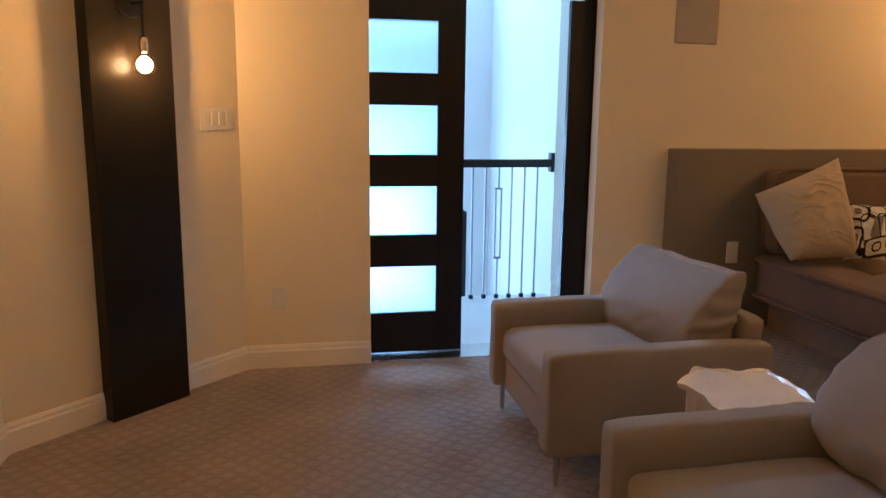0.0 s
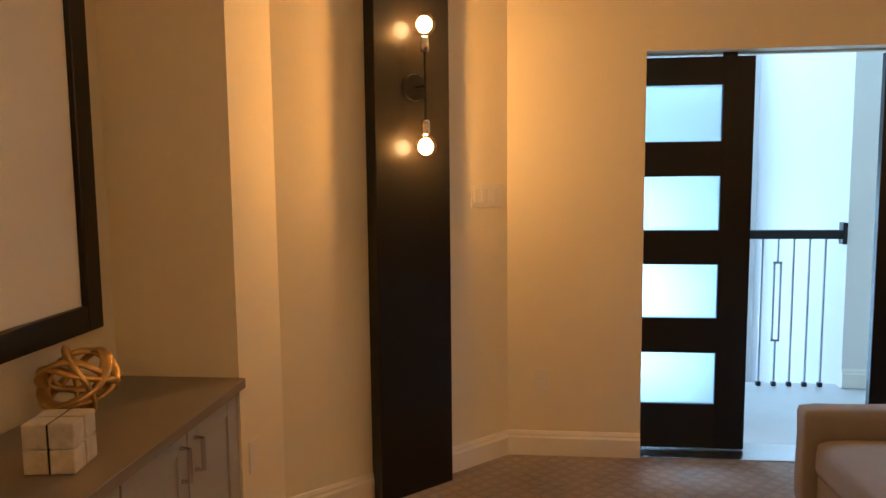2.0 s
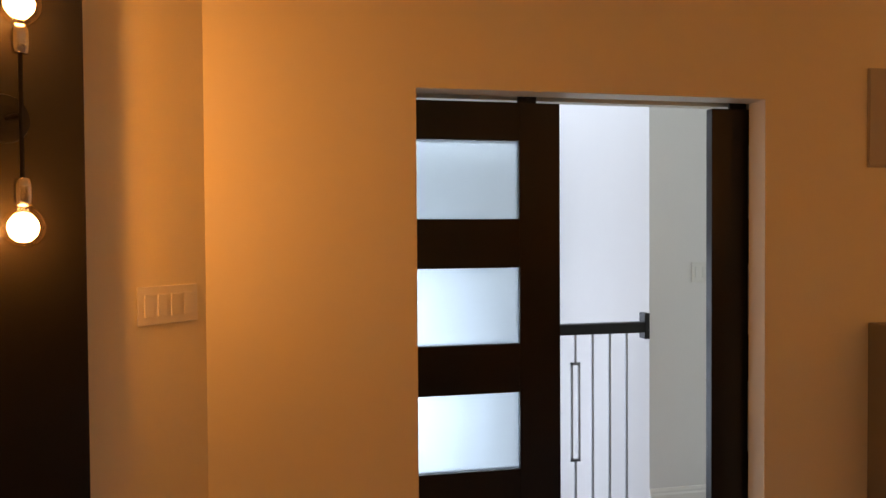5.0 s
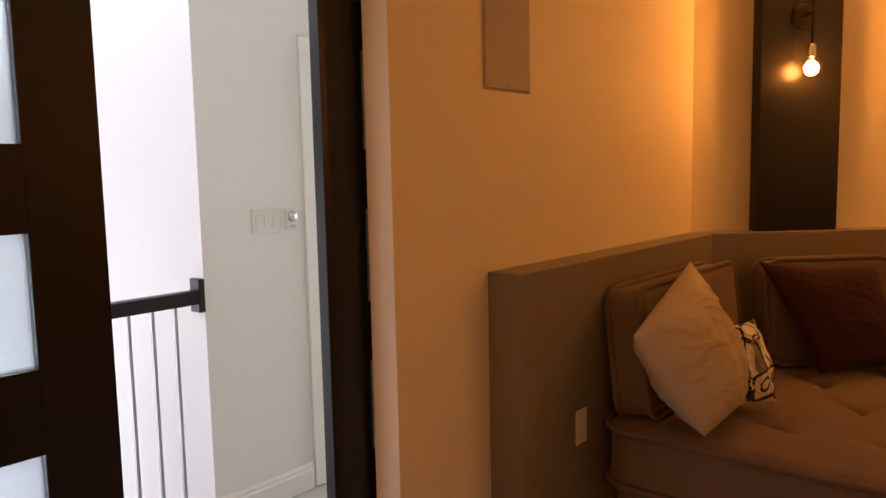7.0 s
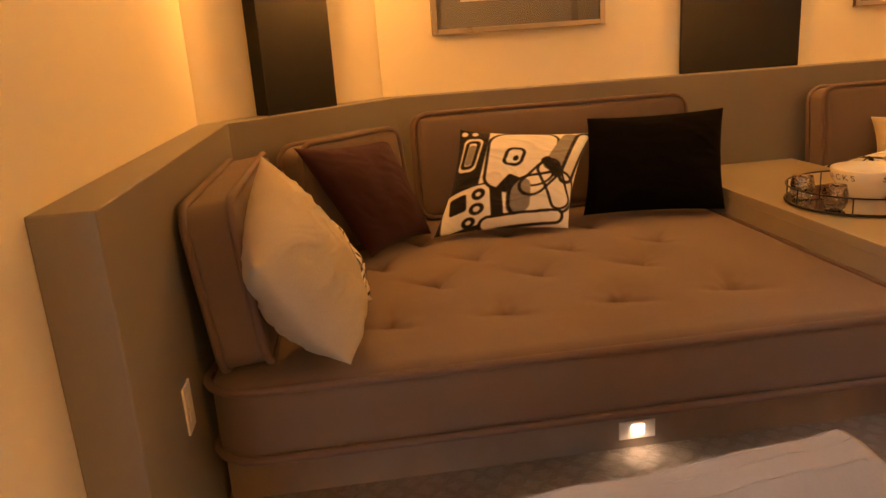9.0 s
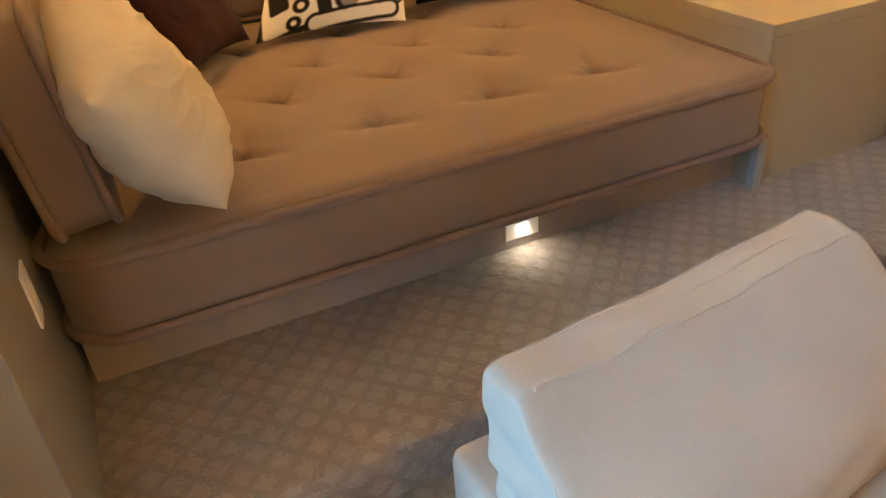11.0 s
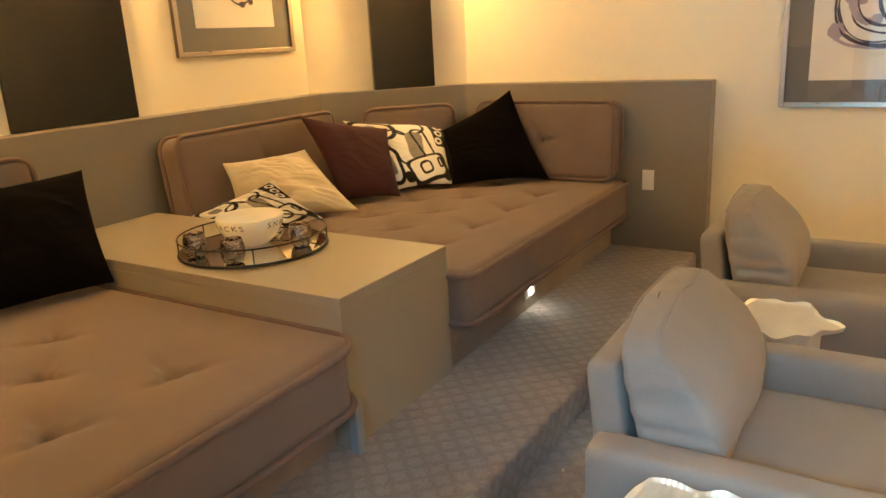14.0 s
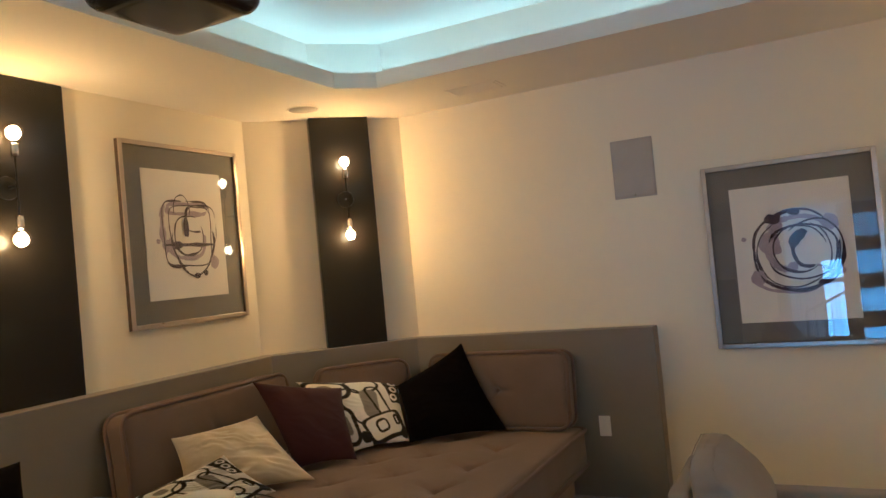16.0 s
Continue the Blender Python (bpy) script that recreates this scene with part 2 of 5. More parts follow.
WASH = material("pale_violet_wash", (0.36, 0.30, 0.36), 0.8, var=0.2, scale=14, fine=80, bump=0.0)
PLASTIC = material("white_plastic", (0.72, 0.70, 0.66), 0.35, var=0.02, scale=6, fine=100, bump=0.0)
GRILLE = material("beige_speaker_grille", (0.40, 0.37, 0.33), 0.7, var=0.06, scale=8, fine=600, bump=0.3, dist=0.001)
SCREENW = material("projection_fabric", (0.86, 0.85, 0.83), 0.8, var=0.02, scale=2, fine=400, bump=0.03, dist=0.0005)
HALLFLOOR = material("pale_floor_tile", (0.50, 0.49, 0.47), 0.4, var=0.08, scale=4, fine=60, bump=0.03, dist=0.001)
CERAMIC = material("white_ceramic", (0.78, 0.74, 0.66), 0.2, var=0.02, scale=5, fine=40, bump=0.0, coat=0.4)
HAMMER = material("hammered_dark_metal", (0.30, 0.26, 0.24), 0.16, metal=1.0, var=0.5, scale=60, fine=70, bump=0.9, dist=0.006)
SILVER = material("cast_silver", (0.78, 0.75, 0.68), 0.42, metal=0.65, var=0.08, scale=12, fine=90, bump=0.25, dist=0.003)
nt = SILVER.node_tree
wv, tc_, bp_ = nt.nodes.new("ShaderNodeTexWave"), nt.nodes.new("ShaderNodeTexCoord"), nt.nodes.new("ShaderNodeBump")
wv.inputs["Scale"].default_value, wv.inputs["Distortion"].default_value, wv.inputs["Detail"].default_value = 22.0, 4.0, 3.0
bp_.inputs["Strength"].default_value, bp_.inputs["Distance"].default_value = 0.3, 0.003
nt.links.new(tc_.outputs["Object"], wv.inputs["Vector"])
nt.links.new(wv.outputs["Fac"], bp_.inputs["Height"])
nt.links.new(bp_.outputs[0], nt.nodes["Principled BSDF"].inputs["Normal"])
BLACKGLOSS = material("black_gloss_plastic", (0.012, 0.012, 0.013), 0.18, var=0.1, scale=5, fine=80, bump=0.0)
MARBLE = material("grey_marble", (0.48, 0.46, 0.44), 0.3, var=0.35, scale=14, fine=60, bump=0.02, dist=0.0005)
LETTER = material("black_glaze", (0.03, 0.03, 0.03), 0.3, var=0.1, scale=5, fine=40, bump=0.0)
MIRROR = material("tray_mirror", (0.75, 0.73, 0.70), 0.04, metal=1.0, var=0.02, scale=5, fine=40, bump=0.0)
GLASS = clear_glass("picture_glass")
BULBGLASS = clear_glass("bulb_glass", (1.0, 0.93, 0.80), 0.0, 0.04)
FROST = frosted_glass()
FILAMENT = glowing("glowing_filament", (1.0, 0.62, 0.25), 34.0)
STEPGLOW = glowing("step_light_lens", (1.0, 0.80, 0.55), 9.0)
COVEGLOW = glowing("cove_led_strip", (0.90, 1.0, 0.80), 9.0)


# ---- mesh helpers ----
def part(name, bm, mat, parent=None, label="", smooth=False):
    me = bpy.data.meshes.new(name)
    bm.to_mesh(me)
    bm.free()
    me.materials.append(mat)
    if smooth:
        me.shade_smooth()
    ob = new(name, me)
    if parent is not None:
        ob.parent = parent
    if label:
        ob["label"] = label
    return ob


def thing(name, label, category, group="", place=(0, 0, 0), turn=0.0):
    ob = new(name)
    ob.empty_display_size = 0.05
    ob.location = place
    ob.rotation_euler = (0, 0, radians(turn))
    return tagged(ob, label, category, group)


def box(x0, x1, y0, y1, z0, z1, bevel=0.0, seg=2, bm=None):
    b = bmesh.new()
    bmesh.ops.create_cube(b, size=1.0)
    for v in b.verts:
        v.co = Vector((x0 + (v.co.x + 0.5) * (x1 - x0), y0 + (v.co.y + 0.5) * (y1 - y0), z0 + (v.co.z + 0.5) * (z1 - z0)))
    if bevel:
        bmesh.ops.bevel(b, geom=list(b.edges), offset=bevel, segments=seg, profile=0.5, affect="EDGES")
    if bm is None:
        return b
    join(bm, b)
    return bm


def join(bm, other, m=None):
    """Adds other's mesh to bm, moved by m."""
    me = bpy.data.meshes.new("tmp")
    if m is not None:
        other.transform(m)
    other.to_mesh(me)
    other.free()
    bm.from_mesh(me)
    bpy.data.meshes.remove(me)
    return bm


def prism(pts, z0, z1, bevel=0.0, seg=2):
    b = bmesh.new()
    low = [b.verts.new((x, y, z0)) for x, y in pts]
    top = [b.verts.new((x, y, z1)) for x, y in pts]
    k = len(pts)
    b.faces.new(low[::-1])
    b.faces.new(top)
    for i in range(k):
        b.faces.new((low[i], low[(i + 1) % k], top[(i + 1) % k], top[i]))
    bmesh.ops.recalc_face_normals(b, faces=b.faces)
    if bevel:
        bmesh.ops.bevel(b, geom=list(b.edges), offset=bevel, segments=seg, profile=0.5, affect="EDGES")
    return b


def tube(pts, r, closed=False, sides=8, flat=1.0):
    """A round bar along points. flat squeezes it along its local up."""
    b = bmesh.new()
    p = [Vector(q) for q in pts]
    k = len(p)
    rings = []
    up0 = None
    for i in range(k):
        a, c = (p[(i - 1) % k], p[(i + 1) % k]) if closed else (p[max(i - 1, 0)], p[min(i + 1, k - 1)])
        d = (c - a).normalized()
        if up0 is None:
            up0 = d.orthogonal().normalized() if abs(d.z) > 0.9 else Vector((0, 0, 1))
        side = d.cross(up0)
        if side.length < 1e-4:
            side = d.orthogonal()
        side.normalize()
        up = side.cross(d).normalized()
        if abs(d.z) > 0.9:
            up0 = up
        rr = r[i] if isinstance(r, (list, tuple)) else r
        rings.append([b.verts.new(p[i] + side * rr * math.cos(t) + up * rr * flat * math.sin(t)) for t in (2 * math.pi * j / sides for j in range(sides))])
    for i in range(k if closed else k - 1):
        A, B = rings[i], rings[(i + 1) % k]
        for j in range(sides):
            b.faces.new((A[j], A[(j + 1) % sides], B[(j + 1) % sides], B[j]))
    if not closed:
        b.faces.new(rings[0][::-1])
        b.faces.new(rings[-1])
    bmesh.ops.recalc_face_normals(b, faces=b.faces)
    return b


def lathe(profile, sides=32):
    """A turned body from (radius, height) pairs."""
    b = bmesh.new()
    rings = [[b.verts.new((r * math.cos(2 * math.pi * j / sides), r * math.sin(2 * math.pi * j / sides), z)) for j in range(sides)] for r, z in profile]
    for A, B in zip(rings, rings[1:]):
        for j in range(sides):
            b.faces.new((A[j], A[(j + 1) % sides], B[(j + 1) % sides], B[j]))
    if profile[0][0] > 0.001:
        b.faces.new(rings[0][::-1])
    if profile[-1][0] > 0.001:
        b.faces.new(rings[-1])
    bmesh.ops.remove_doubles(b, verts=b.verts, dist=1e-5)
    bmesh.ops.recalc_face_normals(b, faces=b.faces)
    return b


def rounded_rect(w, d, r, seg=6):
    pts = []
    for cx, cy, a in ((w / 2 - r, d / 2 - r, 0), (-w / 2 + r, d / 2 - r, 90), (-w / 2 + r, -d / 2 + r, 180), (w / 2 - r, -d / 2 + r, 270)):
        for i in range(seg + 1):
            t = radians(a + 90 * i / seg)
            pts.append((cx + r * math.cos(t), cy + r * math.sin(t)))
    return pts


def soft_box(w, d, h, r=0.04, crown=0.02, n=14, tufts=(), dent=0.02, seed=0, wrinkle=0.004, plan=0.0):
    """An upholstered block, centred in plan and standing on z 0, with a crowned top, tuft dents and slight creases."""
    b = bmesh.new()
    bmesh.ops.create_cube(b, size=2.0)
    bmesh.ops.subdivide_edges(b, edges=list(b.edges), cuts=n, use_grid_fill=True)
    for v in b.verts:
        q = Vector((v.co.x * w / 2, v.co.y * d / 2, v.co.z * h / 2))
        core = Vector((max(-w / 2 + r, min(w / 2 - r, q.x)), max(-d / 2 + r, min(d / 2 - r, q.y)), max(-h / 2 + r, min(h / 2 - r, q.z))))
        off = q - core
        if off.length > 1e-9:
            q = core + off.normalized() * r
        if plan:
            kx, ky = max(-w / 2 + plan, min(w / 2 - plan, q.x)), max(-d / 2 + plan, min(d / 2 - plan, q.y))
            ox, oy = q.x - kx, q.y - ky
            ol = math.hypot(ox, oy)
            if ol > plan:
                q.x, q.y = kx + ox * plan / ol, ky + oy * plan / ol
        u, s = 2 * q.x / w, 2 * q.y / d
        lift = crown * max(0, (1 - u * u)) ** 0.7 * max(0, (1 - s * s)) ** 0.7
        if q.z > h / 2 - r * 0.7:
            q.z += lift
            for tx, ty in tufts:
                e = math.hypot(q.x - tx, q.y - ty)
                if e < 0.3:
                    th_ = math.atan2(q.y - ty, q.x - tx) + tx * 7
                    q.z -= dent * math.exp(-(e / 0.024) ** 2) + dent * 0.42 * math.exp(-(e / 0.10) ** 2) + dent * 0.40 * abs(math.cos(1.5 * th_)) ** 14 * math.exp(-(e / 0.11) ** 2)
        nn = noise.noise(Vector((q.x * 7 + seed, q.y * 7, q.z * 7))) * wrinkle
        q += q.normalized() * nn
        q.z += h / 2
        v.co = q
    return b


def sd_box(u, v, cx, cy, hw, hh, r, turn=0.0):
    """Distance to a rounded box, below 0 inside."""
    c, s_ = math.cos(radians(turn)), math.sin(radians(turn))
    x, y = (u - cx) * c + (v - cy) * s_, -(u - cx) * s_ + (v - cy) * c
    qx, qy = np.abs(x) - hw + r, np.abs(y) - hh + r
    return np.hypot(np.maximum(qx, 0), np.maximum(qy, 0)) + np.minimum(np.maximum(qx, qy), 0) - r


def print_tone(u, v, shapes):
    """Paints shapes one over the other on white: (cx, cy, half width, half height, corner, turn, line width or 0 for a filled one, tone)."""
    tone = np.ones_like(u)
    for cx, cy, hw, hh, r, turn, line, shade in shapes:
        d = sd_box(u, v, cx, cy, hw, hh, r, turn)
        if line:
            d = np.abs(d) - line
        k = np.clip(0.5 - d / 0.03, 0, 1)
        tone = tone * (1 - k) + shade * k
    return tone


# bold outlined boxes, dials and loops of the two cotton prints
RETRO = [(-0.80, 0.30, 0.26, 0.78, 0.05, 0, 0, 0.0), (-0.78, 0.42, 0.15, 0.34, 0.10, -4, 0, 1.0), (-0.78, 0.42, 0.09, 0.26, 0.07, -4, 0.03, 0.0),
         (-0.78, 0.40, 0.06, 0.2, 0.05, -4, 0, 0.5), (-0.92, 0.88, 0.05, 0.05, 0.05, 0, 0, 1.0), (-0.76, 0.88, 0.05, 0.05, 0.05, 0, 0, 1.0),
         (-0.6, -0.62, 0.5, 0.42, 0.08, 14, 0, 0.0), (-0.64, -0.60, 0.36, 0.36, 0.08, 14, 0, 1.0), (-0.78, -0.52, 0.13, 0.16, 0.05, 14, 0, 0.0)]
RETRO_2 = [(-0.50, -0.36, 0.07, 0.07, 0.07, 0, 0.03, 0.0), (-0.47, -0.62, 0.08, 0.08, 0.08, 0, 0.03, 0.0), (-0.54, -0.86, 0.07, 0.07, 0.07, 0, 0.03, 0.0),
           (0.02, 0.34, 0.52, 0.60, 0.28, 4, 0, 1.0), (0.02, 0.34, 0.52, 0.60, 0.28, 4, 0.022, 0.0), (-0.1, 0.34, 0.13, 0.16, 0.09, -6, 0.026, 0.0), (-0.07, 0.30, 0.04, 0.05, 0.04, 0, 0, 0.0),
           (0.62, 0.50, 0.16, 0.46, 0.10, -16, 0, 0.5), (0.85, 0.40, 0.12, 0.56, 0.11, -8, 0, 1.0), (0.85, 0.40, 0.12, 0.56, 0.11, -8, 0.03, 0.0)]
RETRO_3 = [(0.10, -0.42, 0.18, 0.34, 0.16, 10, 0, 0.5), (0.48, -0.40, 0.52, 0.40, 0.32, 8, 0.024, 0.0), (0.36, -0.1, 0.2, 0.34, 0.19, -34, 0.022, 0.0), (0.62, -0.2, 0.16, 0.5, 0.15, 28, 0.02, 0.0),
           (0.25, -0.86, 0.62, 0.10, 0.09, 6, 0, 1.0), (0.25, -0.86, 0.62, 0.12, 0.11, 6, 0.026, 0.0), (-0.1, -0.18, 0.10, 0.16, 0.05, -30, 0, 0.0), (0.50, 0.12, 0.07, 0.24, 0.06, 40, 0, 0.0)]
LOOPS = [(-0.62, 0.62, 0.42, 0.30, 0.26, -12, 0.045, 0.0), (-0.66, 0.64, 0.16, 0.14, 0.13, 0, 0, 0.5), (0.1, 0.70, 0.34, 0.26, 0.24, 10, 0.03, 0.0), (0.78, 0.55, 0.18, 0.46, 0.06, 8, 0, 0.0),
         (0.80, 0.78, 0.08, 0.08, 0.08, 0, 0.03, 1.0), (0.79, 0.52, 0.08, 0.08, 0.08, 0, 0.03, 1.0), (0.76, 0.26, 0.08, 0.08, 0.08, 0, 0.03, 1.0), (-0.2, 0.05, 0.30, 0.52, 0.26, 16, 0.028, 0.0),
         (0.12, 0.08, 0.20, 0.44, 0.18, -8, 0, 0.5), (0.34, 0.1, 0.14, 0.5, 0.13, 12, 0.024, 0.0)]
LOOPS_2 = [(0.30, -0.60, 0.60, 0.36, 0.16, 14, 0, 0.0), (0.28, -0.58, 0.50, 0.28, 0.16, 14, 0, 1.0), (0.22, -0.58, 0.16, 0.14, 0.10, 14, 0.03, 0.0), (0.68, -0.42, 0.05, 0.12, 0.04, 14, 0.028, 0.0),
           (-0.72, -0.42, 0.24, 0.46, 0.20, -10, 0.05, 0.0), (-0.72, -0.42, 0.1, 0.26, 0.09, -10, 0, 0.5), (-0.35, -0.80, 0.16, 0.14, 0.12, 0, 0, 0.0), (0.9, -0.75, 0.10, 0.18, 0.05, -20, 0, 0.0)]


def pillow_mesh(corners, t, seed, wrinkle, ear, shapes, n):
    """A scatter cushion stretched between its four corners (upper left, upper right, lower right, lower left as one faces it),
    with pinched corners, hollow sides and creases, round its own middle."""
    c = [Vector(p) for p in corners]
    mid = (c[0] + c[1] + c[2] + c[3]) / 4
    across, up = c[1] + c[2] - c[0] - c[3], c[0] + c[1] - c[2] - c[3]
    out = across.cross(up).normalized() * -1
    g = np.linspace(-1, 1, n + 1)
    u, v = np.meshgrid(g, g, indexing="ij")
    a = u * (1 - ear * (1 - v * v) * np.abs(u) ** 3)
    b = v * (1 - ear * (1 - u * u) * np.abs(v) ** 3)
    w = [(1 - a) * (1 + b) / 4, (1 + a) * (1 + b) / 4, (1 + a) * (1 - b) / 4, (1 - a) * (1 - b) / 4]
    base = sum(w[i][..., None] * np.array(c[i] - mid) for i in range(4))
    edge = (1 - u ** 6) * (1 - v ** 6)
    puff = t / 2 * ((1 - np.abs(u) ** 2.6) * (1 - np.abs(v) ** 2.6)) ** 0.6
    fold = np.empty_like(u)
    verts, tones = [], []
    for sgn in (-1, 1):
        for i in range(n + 1):
            for j in range(n + 1):
                x, y = u[i, j], v[i, j]
                warp = 0.35 * noise.noise(Vector((x * 1.7 + seed, y * 1.7, sgn)))
                crease = 1 - abs(noise.noise(Vector((x * 1.6 + seed, (y + warp) * 4.5 + x * 1.5, sgn * 3)))) * 2.2
                fine = 1 - abs(noise.noise(Vector((x * 3.2 - seed, (y - warp) * 13, sgn * 5)))) * 2.2
                fold[i, j] = noise.noise(Vector((x * 2.2 + seed, y * 2.2, seed * 0.37 + sgn))) + 0.40 * max(crease, 0) ** 2 + 0.10 * max(fine, 0) ** 2
        thick = (puff + wrinkle * fold * edge) * sgn
        p = base + thick[..., None] * np.array(out)
        verts.append(p.reshape(-1, 3))
        tones.append(print_tone(u, v, shapes).reshape(-1) if shapes else np.ones(u.size))
    k = (n + 1) * (n + 1)
    i0 = (np.arange(n)[:, None] * (n + 1) + np.arange(n)[None, :]).reshape(-1)
    front = np.stack([i0, i0 + n + 1, i0 + n + 2, i0 + 1], axis=1)
    me = bpy.data.meshes.new("throw_pillow")
    me.from_pydata(np.concatenate(verts).tolist(), [], np.concatenate([front[:, ::-1], front + k]).tolist())
    tone = me.attributes.new("print_tone", "FLOAT", "POINT")
    tone.data.foreach_set("value", np.concatenate(tones).astype(np.float32))
    bm = bmesh.new()
    bm.from_mesh(me)
    bpy.data.meshes.remove(me)
    bmesh.ops.remove_doubles(bm, verts=[q for q in bm.verts if q.is_boundary], dist=1e-4)
    bmesh.ops.recalc_face_normals(bm, faces=bm.faces)
    return bm, mid


def structure(name, bm, mat, label="", smooth=False):
    ob = part(name, bm, mat, smooth=smooth)
    return tagged(ob, label, kind="structure")


def offset_line(p, q, d):
    """The two ends moved d to the left of p to q."""
    v = Vector((q[0] - p[0], q[1] - p[1])).normalized()
    n = Vector((-v.y, v.x)) * d
    return (p[0] + n.x, p[1] + n.y), (q[0] + n.x, q[1] + n.y)


def cross_lines(a, b):
    (x1, y1), (x2, y2) = a
    (x3, y3), (x4, y4) = b
    d = (x1 - x2) * (y3 - y4) - (y1 - y2) * (x3 - x4)
    k1, k2 = x1 * y2 - y1 * x2, x3 * y4 - y3 * x4
    return ((k1 * (x3 - x4) - (x1 - x2) * k2) / d, (k1 * (y3 - y4) - (y1 - y2) * k2) / d)


def inset(poly, dist):
    """A closed polygon (counter-clockwise) moved inward, side by side."""
    k = len(poly)
    lines = [offset_line(poly[i], poly[(i + 1) % k], dist) for i in range(k)]
    return [cross_lines(lines[i - 1], lines[i]) for i in range(k)]

# ---- structure ----
SE_S, SE_E, SW_S, SW_W = mirror(NE_N), mirror(NE_E), mirror(NW_N), mirror(NW_W)
ROOM = [SW_S, SE_S, SE_E, NE_E, NE_N, NW_N, NW_W, SW_W]
T = 0.14


def wall_between(name, p, q, z0=0.0, z1=CEIL + 0.05, mat=WALL, thick=T):
    """A wall whose inner face runs from p to q, counter-clockwise round the room."""
    a, b = offset_line(p, q, -thick)
    return structure(name, prism([p, a, b, q], z0, z1), mat, "plain warm beige painted wall")


structure("floor", prism([SW_S, SE_S, SE_E, NE_E, NE_N, NW_N, NW_W, (WEST, NICHE_Y1), (NICHE_X, NICHE_Y1), (NICHE_X, NICHE_Y0), (WEST, NICHE_Y0), SW_W], -0.12, 0.0), CARPET, "grey-brown carpet with raised diamond pattern")
wall_between("wall_south", SW_S, SE_S)
wall_between("wall_southeast", SE_S, SE_E)
wall_between("wall_east", SE_E, NE_E)
wall_between("wall_northeast", NE_E, NE_N)
wall_between("wall_northwest", NW_N, NW_W)
wall_between("wall_southwest", SW_W, SW_S)

# north wall: two skins with a pocket for the sliding leaves
bm = bmesh.new()
for y0, y1 in ((NORTH, NORTH + 0.10), (NORTH + 0.18, NORTH + 0.23)):
    box(NW_N[0], OPEN0, y0, y1, 0, CEIL + 0.05, bm=bm)
    box(OPEN1, NE_N[0], y0, y1, 0, CEIL + 0.05, bm=bm)
    box(OPEN0, OPEN1, y0, y1, OPEN_H, CEIL + 0.05, bm=bm)
box(NW_N[0], -0.10, NORTH + 0.10, NORTH + 0.18, 0, CEIL + 0.05, bm=bm)
box(2.60, NE_N[0], NORTH + 0.10, NORTH + 0.18, 0, CEIL + 0.05, bm=bm)
box(-0.10, 2.60, NORTH + 0.10, NORTH + 0.18, OPEN_H + 0.06, CEIL + 0.05, bm=bm)
structure("wall_north", bm, WALL, "beige painted wall with a wide pocket-door opening")

# west wall with the screen niche
bm = bmesh.new()
box(WEST - 0.6, WEST, NICHE_Y1, NW_W[1], 0, CEIL + 0.05, bm=bm)
box(WEST - 0.6, WEST, SW_W[1], NICHE_Y0, 0, CEIL + 0.05, bm=bm)
box(NICHE_X - 0.15, NICHE_X, NICHE_Y0, NICHE_Y1, 0, CEIL + 0.05, bm=bm)
structure("wall_west", bm, WALL, "beige painted wall with a recessed screen niche")

# platform, low panelled wall
PL = [(STEP, SOUTH), SE_S, SE_E, NE_E, NE_N, (STEP, NORTH)]
b = prism(PL, 0.0, PLAT)
nose = [e for e in b.edges if all(abs(v.co.x - STEP) < 1e-4 and v.co.z > 0.1 for v in e.verts)]
bmesh.ops.bevel(b, geom=nose, offset=0.03, segments=5, profile=0.5, affect="EDGES")
structure("platform_floor", b, CARPET, "raised carpeted platform with a rounded step edge", smooth=False)
outer = [(HALF_END, SOUTH), SE_S, SE_E, NE_E, NE_N, (HALF_END, NORTH)]
lines = [offset_line(outer[i], outer[i + 1], HALF_T) for i in range(5)]
inner = [lines[0][0]] + [cross_lines(lines[i], lines[i + 1]) for i in range(4)] + [lines[4][1]]
HALF_IN = inner
b = bmesh.new()
for i in range(5):
    join(b, prism([outer[i], outer[i + 1], inner[i + 1], inner[i]], 0.0, HALF))
bmesh.ops.remove_doubles(b, verts=b.verts, dist=1e-4)
seen = {}
for f in list(b.faces):
    c = f.calc_center_median()
    seen.setdefault(tuple(round(k, 3) for k in c), []).append(f)
for fs in seen.values():
    if len(fs) > 1:
        bmesh.ops.delete(b, geom=fs, context="FACES")
edges = [e for e in b.edges if len(e.link_faces) == 2 and e.calc_face_angle(0) > 1.0]
bmesh.ops.bevel(b, geom=edges, offset=0.004, segments=2, profile=0.5, affect="EDGES")
structure("half_wall", b, TAUPE, "low taupe-painted panelled wall round the platform")

# ceiling with a tray recess
TX0, TX1, TY0, TY1, TC = -0.20, 3.74, MID - 1.80, MID + 1.80, 0.19


def octagon(g):
    c = TC + g * 0.6
    x0, x1, y0, y1 = TX0 - g, TX1 + g, TY0 - g, TY1 + g
    return [(x0 + c, y0), (x1 - c, y0), (x1, y0 + c), (x1, y1 - c), (x1 - c, y1), (x0 + c, y1), (x0, y1 - c), (x0, y0 + c)]


